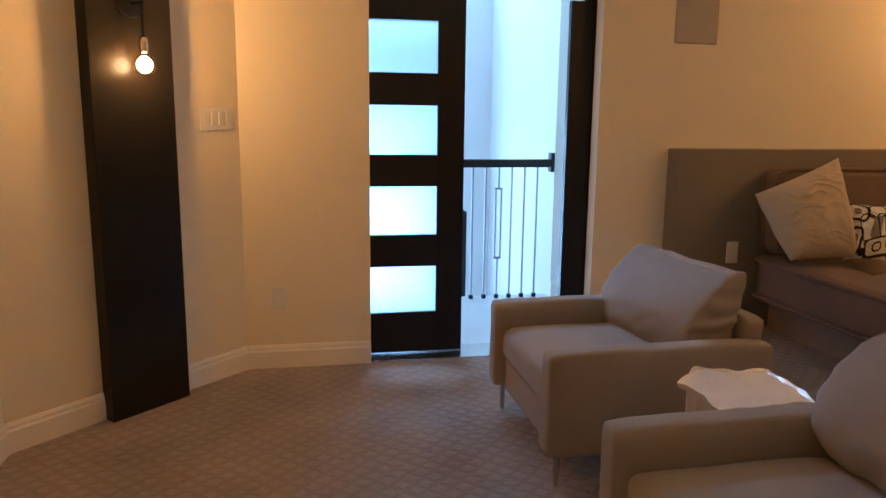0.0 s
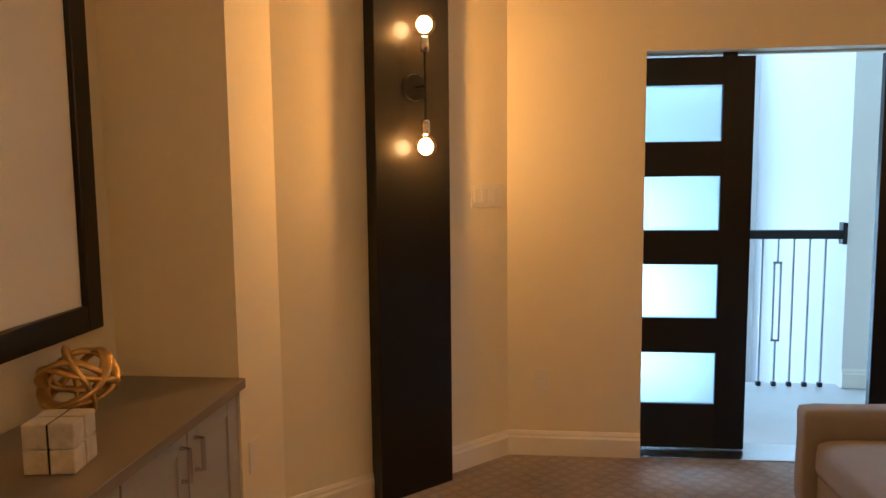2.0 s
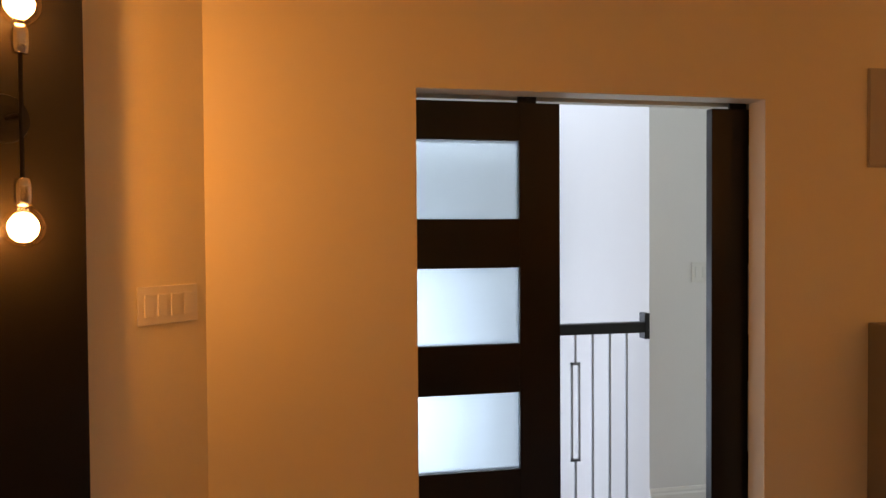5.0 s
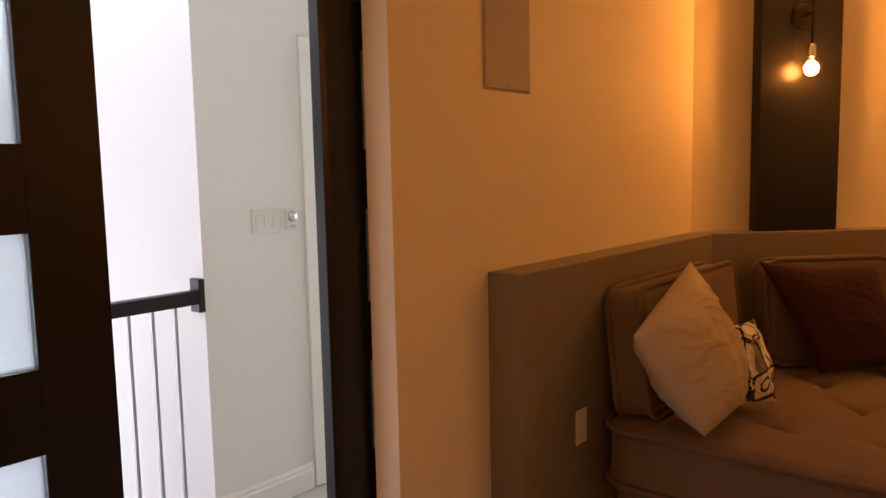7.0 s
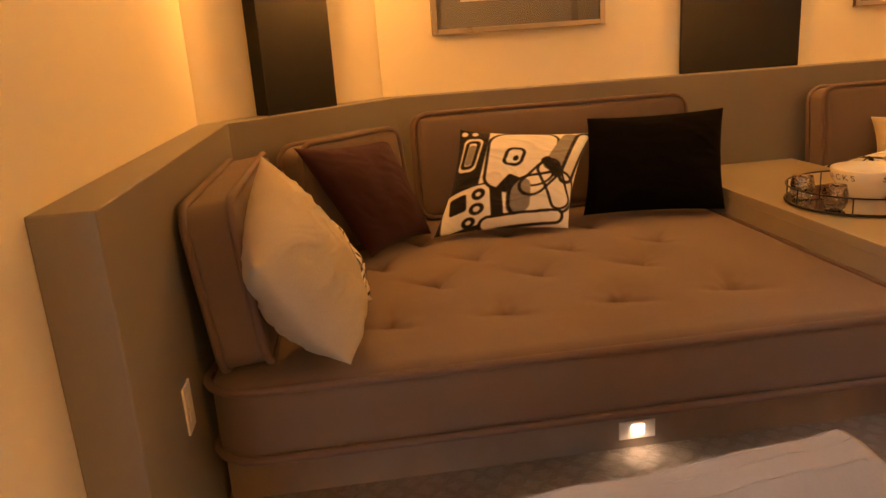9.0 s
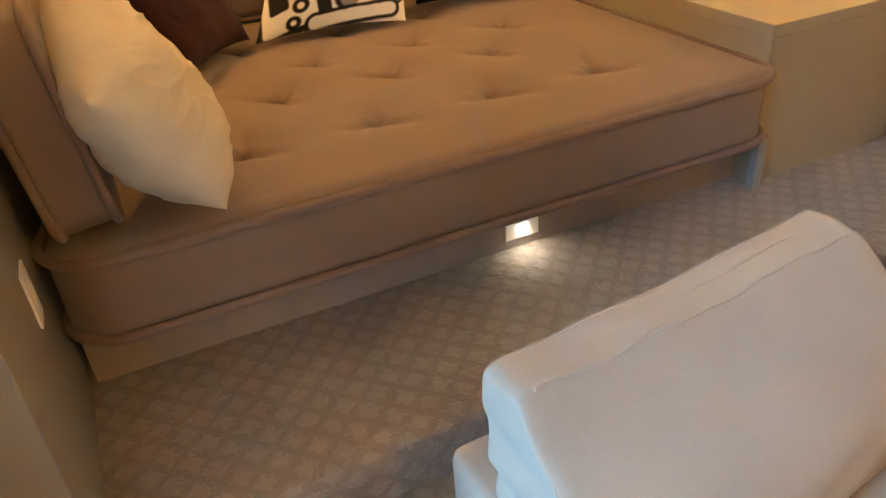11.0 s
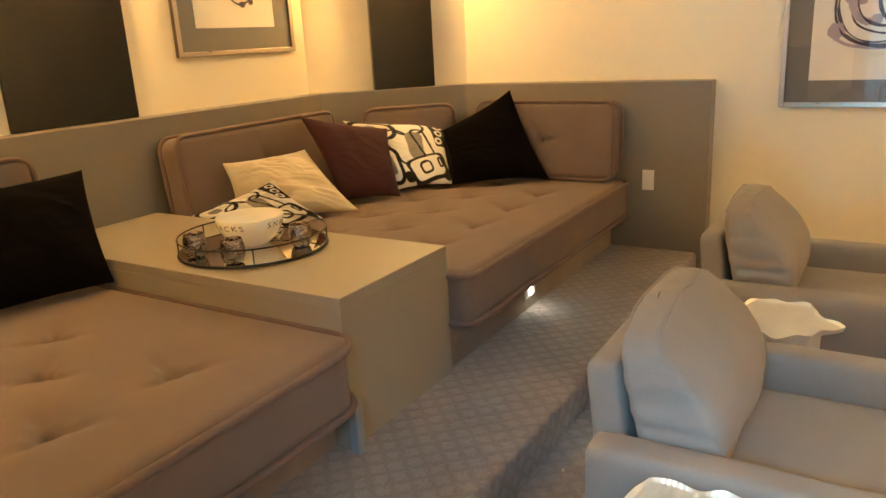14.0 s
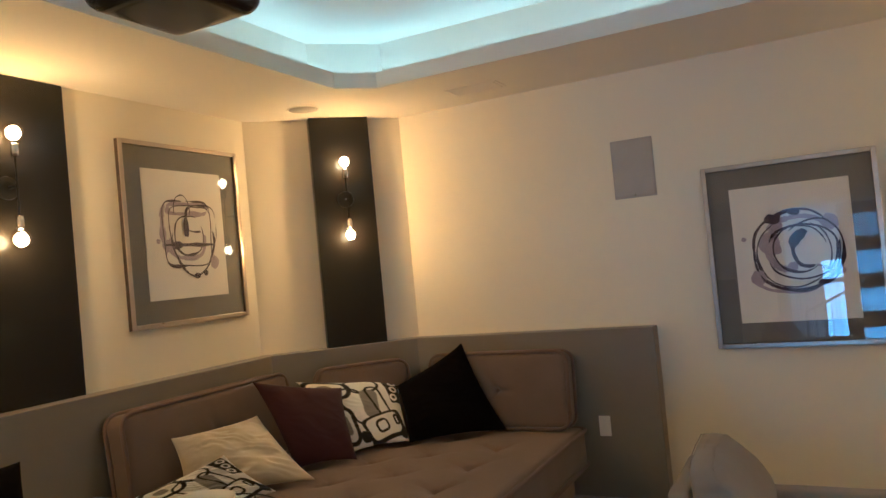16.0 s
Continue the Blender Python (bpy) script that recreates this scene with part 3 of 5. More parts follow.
def ring_slab(hole, x0, x1, y0, y1, z0, z1):
    """A slab with an eight-sided hole."""
    b = bmesh.new()
    out = [(hole[0][0], y0), (hole[1][0], y0), (x1, hole[2][1]), (x1, hole[3][1]), (hole[4][0], y1), (hole[5][0], y1), (x0, hole[6][1]), (x0, hole[7][1])]
    corner = {1: (x1, y0), 3: (x1, y1), 5: (x0, y1), 7: (x0, y0)}
    for i in range(8):
        j = (i + 1) % 8
        pts = [out[i], corner[i], out[j], hole[j], hole[i]] if i in corner else [out[i], out[j], hole[j], hole[i]]
        join(b, prism(pts, z0, z1))
    bmesh.ops.remove_doubles(b, verts=b.verts, dist=1e-4)
    return b


def ring_wall(inner_pts, outer_pts, z0, z1):
    b = bmesh.new()
    for i in range(8):
        j = (i + 1) % 8
        join(b, prism([inner_pts[i], outer_pts[i], outer_pts[j], inner_pts[j]], z0, z1))
    bmesh.ops.remove_doubles(b, verts=b.verts, dist=1e-4)
    return b


TRAY_TOP = 3.23
ceil = ring_slab(octagon(0.031), WEST - 0.7, EAST + 0.3, SOUTH - 0.3, NORTH, CEIL, CEIL + 0.03)
join(ceil, ring_wall(octagon(0.0), octagon(0.03), CEIL, CEIL + 0.10))
join(ceil, ring_wall(octagon(0.26), octagon(0.32), CEIL + 0.02, TRAY_TOP))
join(ceil, prism(octagon(0.32), TRAY_TOP, TRAY_TOP + 0.05))
structure("ceiling", ceil, CEILP, "painted ceiling with a lit tray recess")
strip = tagged(part("cove_led_strip", ring_wall(octagon(0.215), octagon(0.235), CEIL + 0.032, CEIL + 0.045), COVEGLOW), "blue-white led strip lying in the ceiling cove", "led strip")


def baseboard(name, p, q, h=0.13):
    """A white moulded skirting board along p to q, inside the room."""
    b = bmesh.new()
    v = Vector((q[0] - p[0], q[1] - p[1]))
    n = Vector((-v.y, v.x)).normalized()
    prof = [(0.0, 0.0), (0.016, 0.0), (0.016, h * 0.72), (0.011, h * 0.80), (0.011, h * 0.88), (0.005, h), (0.0, h)]
    ends = []
    for w in (p, q):
        ends.append([b.verts.new((w[0] + n.x * d, w[1] + n.y * d, z)) for d, z in prof])
    for i in range(len(prof)):
        j = (i + 1) % len(prof)
        b.faces.new((ends[0][i], ends[0][j], ends[1][j], ends[1][i]))
    b.faces.new(ends[0][::-1])
    b.faces.new(ends[1])
    bmesh.ops.recalc_face_normals(b, faces=b.faces)
    structure(name, b, WHITE, "white moulded baseboard")


baseboard("baseboard_1", (OPEN0, NORTH), (NW_N[0] + 0.004, NORTH))
baseboard("baseboard_2", NW_N, NW_W)
baseboard("baseboard_3", NW_W, (WEST, NICHE_Y1))
baseboard("baseboard_4", (HALF_END, NORTH), (OPEN1, NORTH))
baseboard("baseboard_5", SW_S, (HALF_END, SOUTH))
baseboard("baseboard_6", SW_W, SW_S)

# ---- hall and stairwell ----
HY = NORTH + 0.23
structure("hall_floor", box(-2.3, 5.2, NORTH + 0.0, RAIL_Y + 0.08, -0.3, -0.004), HALLFLOOR, "pale grey hall floor")
structure("hall_wall_north", box(HALL_END, 5.2, RAIL_Y - 0.02, RAIL_Y + 0.12, -0.3, 4.2), HALLWALL, "pale grey hall wall")
# east end out of view; its opening is assumed, for the added lamp
bm = box(5.2, 5.34, NORTH, 4.63, -0.3, 4.2)
box(5.2, 5.34, 5.53, RAIL_Y + 0.12, -0.3, 4.2, bm=bm)
box(5.2, 5.34, 4.63, 5.53, -0.3, 0.58, bm=bm)
box(5.2, 5.34, 4.63, 5.53, 2.32, 4.2, bm=bm)
structure("hall_wall_east", bm, HALLWALL, "pale grey hall wall with an unseen opening for an added lamp")
structure("hall_wall_over", box(-2.3, 5.2, HY, HY + 0.02, CEIL + 0.05, 4.2), HALLWALL)
bm = bmesh.new()
box(-2.4, -0.52, 7.6, 7.74, -2.8, 3.1, bm=bm)
box(1.22, 2.3, 7.6, 7.74, -2.8, 3.1, bm=bm)
box(-0.52, 1.22, 7.6, 7.74, -2.8, -0.62, bm=bm)
box(-0.52, 1.22, 7.6, 7.74, 1.32, 3.1, bm=bm)
# unseen gap above the landing, left open for the added high lamp
box(-2.4, -0.65, 7.6, 7.74, 3.1, 4.2, bm=bm)
box(1.75, 2.3, 7.6, 7.74, 3.1, 4.2, bm=bm)
box(-0.65, 1.75, 7.6, 7.74, 4.12, 4.2, bm=bm)
structure("stair_wall_north", bm, HALLWALL, "tall white stairwell wall with a landing window")
bm = box(-0.52, -0.47, 7.58, 7.62, -0.62, 1.32)
box(1.17, 1.22, 7.58, 7.62, -0.62, 1.32, bm=bm)
box(-0.47, 1.17, 7.58, 7.62, 1.27, 1.32, bm=bm)
box(-0.47, 1.17, 7.58, 7.62, -0.62, -0.57, bm=bm)
box(0.33, 0.37, 7.58, 7.62, -0.57, 1.27, bm=bm)
structure("window_1", bm, WHITE, "white frame of the landing window")
structure("stair_wall_east", box(HALL_END, HALL_END + 0.12, RAIL_Y + 0.12, 7.6, -2.8, 4.2), HALLWALL)
bm = bmesh.new()
box(-2.54, -2.4, NORTH, 4.63, -2.8, 4.2, bm=bm)
box(-2.54, -2.4, 7.47, 7.74, -2.8, 4.2, bm=bm)
box(-2.54, -2.4, 4.63, 7.47, -2.8, 0.18, bm=bm)
box(-2.54, -2.4, 4.63, 7.47, 2.82, 4.2, bm=bm)
structure("stair_wall_west", bm, HALLWALL, "white stairwell wall with a wide window opening")
structure("stair_wall_south", box(-2.4, HALL_END + 0.12, RAIL_Y - 0.02, RAIL_Y + 0.08, -2.8, -0.3), HALLWALL)
structure("hall_wall_west_end", box(-2.4, NW_N[0] + 0.0, NORTH - 0.0, HY, 0.0, CEIL + 0.05), HALLWALL)
structure("hall_ceiling", box(-2.54, 5.34, HY, 7.74, 4.2, 4.3), CEILP)
structure("stair_floor", box(-2.4, HALL_END, RAIL_Y + 0.08, 7.6, -2.85, -2.8), HALLFLOOR)
baseboard("baseboard_7", (2.50, RAIL_Y - 0.02), (HALL_END, RAIL_Y - 0.02))


def stair_railing():
    th = thing("stair_railing", "black iron stair railing with square balusters and box panel", "railing")
    part("handrail", box(-1.2, 1.93, RAIL_Y - 0.03, RAIL_Y + 0.03, 1.015, 1.075, 0.008), BLACKM, th)
    part("wall_rosette", box(1.915, 1.945, RAIL_Y - 0.035, RAIL_Y + 0.035, 0.98, 1.125, 0.003), BLACKM, th)
    x, i = 1.82, 0
    while x > -1.15:
        r = 0.0065
        if i % 6 == 3:
            b = box(x - r, x + r, RAIL_Y - r, RAIL_Y + r, 0.85, 1.02)
            box(x - r, x + r, RAIL_Y - r, RAIL_Y + r, 0.0, 0.32, bm=b)
            box(x - 0.028, x + 0.028, RAIL_Y - r, RAIL_Y + r, 0.845, 0.86, bm=b)
            box(x - 0.028, x + 0.028, RAIL_Y - r, RAIL_Y + r, 0.31, 0.325, bm=b)
            box(x - 0.028, x - 0.015, RAIL_Y - r, RAIL_Y + r, 0.31, 0.86, bm=b)
            box(x + 0.015, x + 0.028, RAIL_Y - r, RAIL_Y + r, 0.31, 0.86, bm=b)
        else:
            b = box(x - r, x + r, RAIL_Y - r, RAIL_Y + r, 0.0, 1.02)
        bal = part("baluster", b, BALM, th)
        part("baluster_shoe", box(x - 0.016, x + 0.016, RAIL_Y - 0.016, RAIL_Y + 0.016, -0.004, 0.028, 0.005), BLACKM, bal)
        x -= 0.1015
        i += 1
    return th


stair_railing()


def lower_railing():
    """The flight's own rail, lower down behind the balusters."""
    th = thing("flight_railing", "black iron railing descending the lower stair flight", "railing")
    p0, p1 = Vector((1.45, 6.55, 0.55)), Vector((0.2, 6.55, 1.35 - 0.2))
    part("handrail", tube([p1, p0], 0.022, sides=6), BLACKM, th)
    part("newel_post", box(1.43, 1.47, 6.53, 6.57, -1.2, 0.56, 0.004), BLACKM, th)
    for k in range(8):
        q = p0.lerp(p1, (k + 0.8) / 8.5)
        part("baluster", box(q.x - 0.007, q.x + 0.007, 6.543, 6.557, -1.2, q.z), BLACKM, th)


def sliding_leaf(name, x0, x1, y0, y1):
    """A black four-light sliding door leaf."""
    th = tagged(new(name), "black wooden sliding door with four frosted glass panes", "door")
    st, top, bot = 0.156, 2.052, 0.012
    panes = ((0.254, 0.530), (0.715, 0.997), (1.176, 1.453), (1.630, 1.914))
    part("stile", box(x0, x0 + st, y0, y1, bot, top, 0.002), BLACKW, th)
    part("stile", box(x1 - st, x1, y0, y1, bot, top, 0.002), BLACKW, th)
    zs = [bot] + [z for p in panes for z in p] + [top]
    for a, b in zip(zs[::2], zs[1::2]):
        part("rail", box(x0 + st, x1 - st, y0 + 0.001, y1 - 0.001, a, b), BLACKW, th)
    for a, b in panes:
        g = part("glass_pane", box(x0 + st, x1 - st, y0 + 0.016, y1 - 0.016, a, b), FROST, th, "frosted glass pane")
        g.visible_shadow = False
    for x in (x0 + 0.12, x1 - 0.12):
        h = part("hanger", box(x - 0.035, x + 0.035, (y0 + y1) / 2 - 0.006, (y0 + y1) / 2 + 0.006, top, top + 0.035), BLACKM, th)
        part("roller", lathe([(0.0, -0.006), (0.014, -0.006), (0.014, 0.006), (0.0, 0.006)], 12), BLACKM, h).matrix_basis = pose(x, (y0 + y1) / 2 - 0.012, top + 0.03, 90)
    return th


sliding_leaf("sliding_door", 0.145, 0.959, NORTH + 0.12, NORTH + 0.16)
sliding_leaf("sliding_door", 1.575, 2.389, NORTH + 0.12, NORTH + 0.16)
tr = tagged(part("door_track", box(-0.05, 2.55, NORTH + 0.127, NORTH + 0.153, OPEN_H + 0.018, OPEN_H + 0.05), CHROME), "pale metal sliding door track in the header", "door track")
structure("door_threshold", box(OPEN0, OPEN1, NORTH - 0.004, NORTH + 0.234, -0.004, 0.006, 0.002), CHROME, "thin metal threshold strip")


def hall_door():
    th = tagged(new("hall_door"), "white panelled hall door with black lever handle", "door")
    y = RAIL_Y - 0.02
    part("casing", box(2.51, 2.60, y - 0.02, y - 0.001, 0, 2.12, 0.004), WHITE, th)
    part("casing", box(3.42, 3.51, y - 0.02, y - 0.001, 0, 2.12, 0.004), WHITE, th)
    part("casing", box(2.51, 3.51, y - 0.02, y - 0.001, 2.12, 2.21, 0.004), WHITE, th)
    d = part("door_slab", box(2.61, 3.41, y - 0.012, y - 0.002, 0.01, 2.11, 0.002), WHITE, th)
    for z0, z1 in ((0.18, 0.95), (1.12, 1.95)):
        part("raised_panel", box(2.75, 3.27, y - 0.018, y - 0.011, z0, z1, 0.004), WHITE, d)
    part("rosette", box(2.665, 2.735, y - 0.024, y - 0.012, 0.88, 0.95, 0.004), BLACKM, th)
    part("lever", tube([(2.70, y - 0.02, 0.915), (2.70, y - 0.06, 0.915), (2.80, y - 0.06, 0.915)], 0.009), BLACKM, th)
    part("deadbolt", box(2.665, 2.735, y - 0.03, y - 0.012, 1.02, 1.09, 0.006), BLACKM, th)


hall_door()
lower_railing()


# ---- plates on the walls ----
def wall_plate(name, label, m, w, h, gangs, kind, category):
    """A cover plate in its local x-z plane, facing -y."""
    th = thing(name, label, category)
    th.matrix_basis = m
    plate = part("cover_plate", box(-w / 2, w / 2, -0.006, 0, -h / 2, h / 2, 0.002), PLASTIC, th)
    for i in range(gangs):
        x = (i - (gangs - 1) / 2) * 0.046
        if kind == "rocker":
            part("rocker_switch", box(x - 0.016, x + 0.016, -0.010, -0.006, -0.033, 0.033, 0.0015), PLASTIC, th)
        else:
            for z in (-0.02, 0.02):
                part("socket", box(x - 0.016, x + 0.016, -0.008, -0.006, z - 0.014, z + 0.014, 0.001), PLASTIC, th)
    return th


wall_plate("light_switch", "white four-gang rocker switch plate on wall", pose(-0.38, 4.18, 1.37, 0, 0, 45), 0.21, 0.115, 4, "rocker", "switch")
wall_plate("power_outlet", "white duplex outlet on beige wall", pose(-0.10, NORTH, 0.40), 0.075, 0.118, 1, "socket", "outlet")
wall_plate("power_outlet", "white outlet plate on narrow wall strip", pose(WEST, 3.02, 0.46, 0, 0, 90), 0.075, 0.118, 1, "socket", "outlet")
wall_plate("power_outlet", "white outlet plate on taupe low wall", pose(2.55, NORTH - HALF_T, 0.615), 0.075, 0.13, 1, "socket", "outlet")
wall_plate("power_outlet", "white outlet plate on taupe low wall", pose(2.53, SOUTH + HALF_T, 0.605, 0, 0, 180), 0.075, 0.13, 1, "socket", "outlet")
wall_plate("light_switch", "white switch plate on pale hall wall", pose(2.29, RAIL_Y - 0.02, 1.35), 0.165, 0.115, 3, "rocker", "switch")


def thermostat():
    th = thing("thermostat", "small white round thermostat dial on hall wall", "thermostat")
    th.matrix_basis = pose(2.43, RAIL_Y - 0.02, 1.35)
    part("body", box(-0.035, 0.035, -0.012, 0, -0.05, 0.05, 0.003), PLASTIC, th)
    part("dial", lathe([(0.0, 0.0), (0.026, 0.0), (0.024, 0.012), (0.0, 0.013)], 24), CHROME, th, "grey dial", smooth=True).matrix_basis = pose(0, -0.012, 0.012, 90)
    part("display", box(-0.018, 0.018, -0.014, -0.012, -0.040, -0.026), MARBLE, th, "grey display")


thermostat()


def wall_speaker(m):
    th = thing("wall_speaker", "flush beige rectangular speaker grille on wall", "speaker", "in-wall speakers")
    th.matrix_basis = m
    part("speaker_frame", box(-0.134, 0.134, -0.005, 0, -0.19, 0.19, 0.003), GRILLE, th)
    part("grille", box(-0.128, 0.128, -0.008, -0.004, -0.184, 0.184, 0.003), GRILLE, th)
    part("badge", box(-0.012, 0.012, -0.0095, -0.008, -0.176, -0.173), CHROME, th)


wall_speaker(pose(2.29, NORTH, 2.012))
wall_speaker(pose(2.215, SOUTH, 2.24, 0, 0, 180))


# ---- black panels with sconces ----
def sconce(m):
    """A two-armed globe-bulb sconce; local -y points into the room, origin on the panel."""
    th = thing("wall_sconce", "black metal sconce with two lit globe bulbs", "wall lamp", "twin-bulb sconces")
    th.matrix_basis = m
    part("rosette", lathe([(0.0, 0.0), (0.058, 0.0), (0.06, 0.006), (0.056, 0.016), (0.03, 0.022), (0.0, 0.023)], 28), BLACKM, th, smooth=False).matrix_basis = pose(0, 0, 0, 90)
    part("arm", tube([(0, -0.02, 0), (0, -0.085, 0)], 0.008), BLACKM, th)
    part("stem", tube([(0, -0.085, -0.16), (0, -0.085, 0.16)], 0.005), BLACKM, th)
    for s in (-1, 1):
        so = part("socket", lathe([(0.0, 0.0), (0.017, 0.0), (0.019, 0.02), (0.019, 0.05), (0.016, 0.065), (0.0, 0.066)], 16), CHROME, th, "nickel socket", smooth=True)
        so.matrix_basis = pose(0, -0.085, 0.145 * s, 0 if s > 0 else 180)
        bulb = part("bulb", lathe([(0.013, 0.06), (0.019, 0.066), (0.035, 0.078), (0.045, 0.096), (0.048, 0.114), (0.045, 0.134), (0.034, 0.152), (0.016, 0.162), (0.0, 0.164)], 24), BULBGLASS, th, "clear glass globe bulb", smooth=True)
        bulb.matrix_basis = so.matrix_basis.copy()
        bulb.visible_shadow = False
        f = part("filament", lathe([(0.0, 0.078), (0.018, 0.084), (0.031, 0.100), (0.034, 0.116), (0.029, 0.134), (0.016, 0.147), (0.0, 0.151)], 12), FILAMENT, bulb, "glowing filament", smooth=True)
        f.visible_shadow = False
        p = m @ Vector((0, -0.085, 0.255 * s))
        point_lamp("bulb_light", p, BULB_WATTS, WARM, 0.02)


def black_panel(centre, turn, width, depth, z0, z1, label):
    th = tagged(part("wall_panel", box(-width / 2, width / 2, 0.0, depth, z0, z1, 0.003), BLACKP), label, "wall panel", "black sconce panels")
    th.matrix_basis = pose(centre[0], centre[1], 0, 0, 0, turn)
    return th


# the panels' fronts face the room; turn is the heading of local +x
black_panel((-0.682, 3.767), 45, 0.41, 0.079, 0.0, CEIL - 0.002, "tall black lacquered panel standing on carpet")
sconce(pose(-0.682, 3.767, 1.86, 0, 0, 45))
black_panel((-0.682, 2 * MID - 3.767), 135, 0.41, 0.079, 0.0, CEIL - 0.002, "tall black lacquered panel standing on carpet")
sconce(pose(-0.682, 2 * MID - 3.767, 1.86, 0, 0, 135))
black_panel((4.215, 3.855), -45, 0.42, 0.084, HALF + 0.001, CEIL - 0.002, "tall black lacquered panel above low taupe wall")
sconce(pose(4.215, 3.855, 2.28, 0, 0, -45))
black_panel((4.185, -0.68), -135, 0.43, 0.084, HALF + 0.001, CEIL - 0.002, "tall black lacquered panel above low taupe wall")
sconce(pose(4.185, -0.68, 2.27, 0, 0, -135))
black_panel((EAST - 0.025, 1.48), -90, 0.69, 0.024, HALF + 0.001, CEIL - 0.002, "wide black lacquered panel above low taupe wall")
sconce(pose(EAST - 0.025, 1.48, 2.30, 0, 0, -90))


# ---- framed pictures ----
def stroke(pts, widths, y):
    """A flat ink stroke in the x-z plane."""
    b = bmesh.new()
    k = len(pts)
    rows = []
    for i, (x, z) in enumerate(pts):
        a, c = pts[max(i - 1, 0)], pts[min(i + 1, k - 1)]
        d = Vector((c[0] - a[0], c[1] - a[1])).normalized()
        w = widths[i] / 2
        rows.append((b.verts.new((x - d.y * w, y, z + d.x * w)), b.verts.new((x + d.y * w, y, z - d.x * w))))
    for r0, r1 in zip(rows, rows[1:]):
        b.faces.new((r0[0], r0[1], r1[1], r1[0]))
    return b


def blob(cx, cz, r, y, seed):
    b = bmesh.new()
    vs = []
    for i in range(24):
        t = 2 * math.pi * i / 24
        q = r * (1 + 0.3 * noise.noise(Vector((math.cos(t) * 1.5 + seed, math.sin(t) * 1.5, seed))))
        vs.append(b.verts.new((cx + q * math.cos(t), y, cz + q * math.sin(t))))
    b.faces.new(vs)
    return b


def pane(x0, x1, y, z0, z1):
    b = bmesh.new()
    b.faces.new([b.verts.new(p) for p in ((x0, y, z0), (x1, y, z0), (x1, y, z1), (x0, y, z1))])
    return b


# loops of the two drawings: centre x, z, radii x, z, squareness, start and sweep in degrees, width, 1 for a pale wash
FACE = [(0.02, 0.02, 0.60, 0.52, 6.0, 100, 350, 0.010, 0), (0.18, 0.14, 0.60, 0.32, 5.0, 20, 345, 0.008, 0), (0.16, -0.12, 0.54, 0.54, 1.7, 165, 215, 0.014, 0),
        (-0.10, 0.36, 0.20, 0.26, 2.2, -10, 200, 0.006, 0), (0.04, -0.02, 0.36, 0.30, 2.6, 60, 330, 0.011, 0), (0.30, 0.24, 0.30, 0.20, 4.0, 30, 250, 0.010, 0),
        (0.05, -0.17, 0.62, 0.012, 2.0, 0, 180, 0.016, 0), (0.0, -0.06, 0.44, 0.30, 3.5, 180, 190, 0.030, 1), (0.06, 0.40, 0.50, 0.08, 4.0, 0, 340, 0.026, 1), (-0.5, 0.1, 0.10, 0.34, 3.0, 90, 200, 0.030, 1)]
FACE_SPOTS = [(-0.46, -0.17, 0.050, 0.8, 1), (-0.26, -0.17, 0.036, 0.7, 0), (-0.02, 0.10, 0.026, 2.3, 0), (-0.72, -0.11, 0.016, 1.0, 1), (0.18, -0.66, 0.026, 0.7, 0), (0.40, -0.62, 0.020, 0.9, 0), (0.66, -0.46, 0.034, 1.3, 1)]
ROSE = [(0.04, 0.02, 0.72, 0.57, 2.2, 40, 330, 0.017, 0), (0.0, -0.02, 0.62, 0.50, 2.0, 120, 300, 0.009, 0), (0.14, 0.0, 0.56, 0.40, 2.3, 200, 320, 0.014, 0),
        (0.10, 0.04, 0.44, 0.34, 2.0, 10, 300, 0.010, 0), (0.22, 0.02, 0.22, 0.25, 2.0, 80, 220, 0.026, 0), (0.34, 0.02, 0.50, 0.44, 2.0, -80, 220, 0.012, 0),
        (-0.06, -0.36, 0.62, 0.20, 2.2, 170, 240, 0.022, 1), (-0.14, 0.08, 0.28, 0.32, 2.0, 90, 220, 0.050, 1), (0.10, 0.30, 0.50, 0.20, 2.0, 20, 150, 0.034, 1), (0.05, -0.28, 0.66, 0.26, 2.0, 185, 190, 0.013, 0)]
ROSE_SPOTS = [(-0.30, 0.50, 0.046, 0.7, 0), (0.08, 0.58, 0.032, 0.7, 0), (0.64, 0.38, 0.046, 1.0, 1), (-0.34, 0.12, 0.050, 1.5, 1), (0.70, -0.30, 0.040, 0.8, 1), (-0.82, 0.24, 0.014, 1.0, 1), (0.45, -0.46, 0.030, 0.6, 0), (-0.62, -0.34, 0.040, 1.2, 1)]


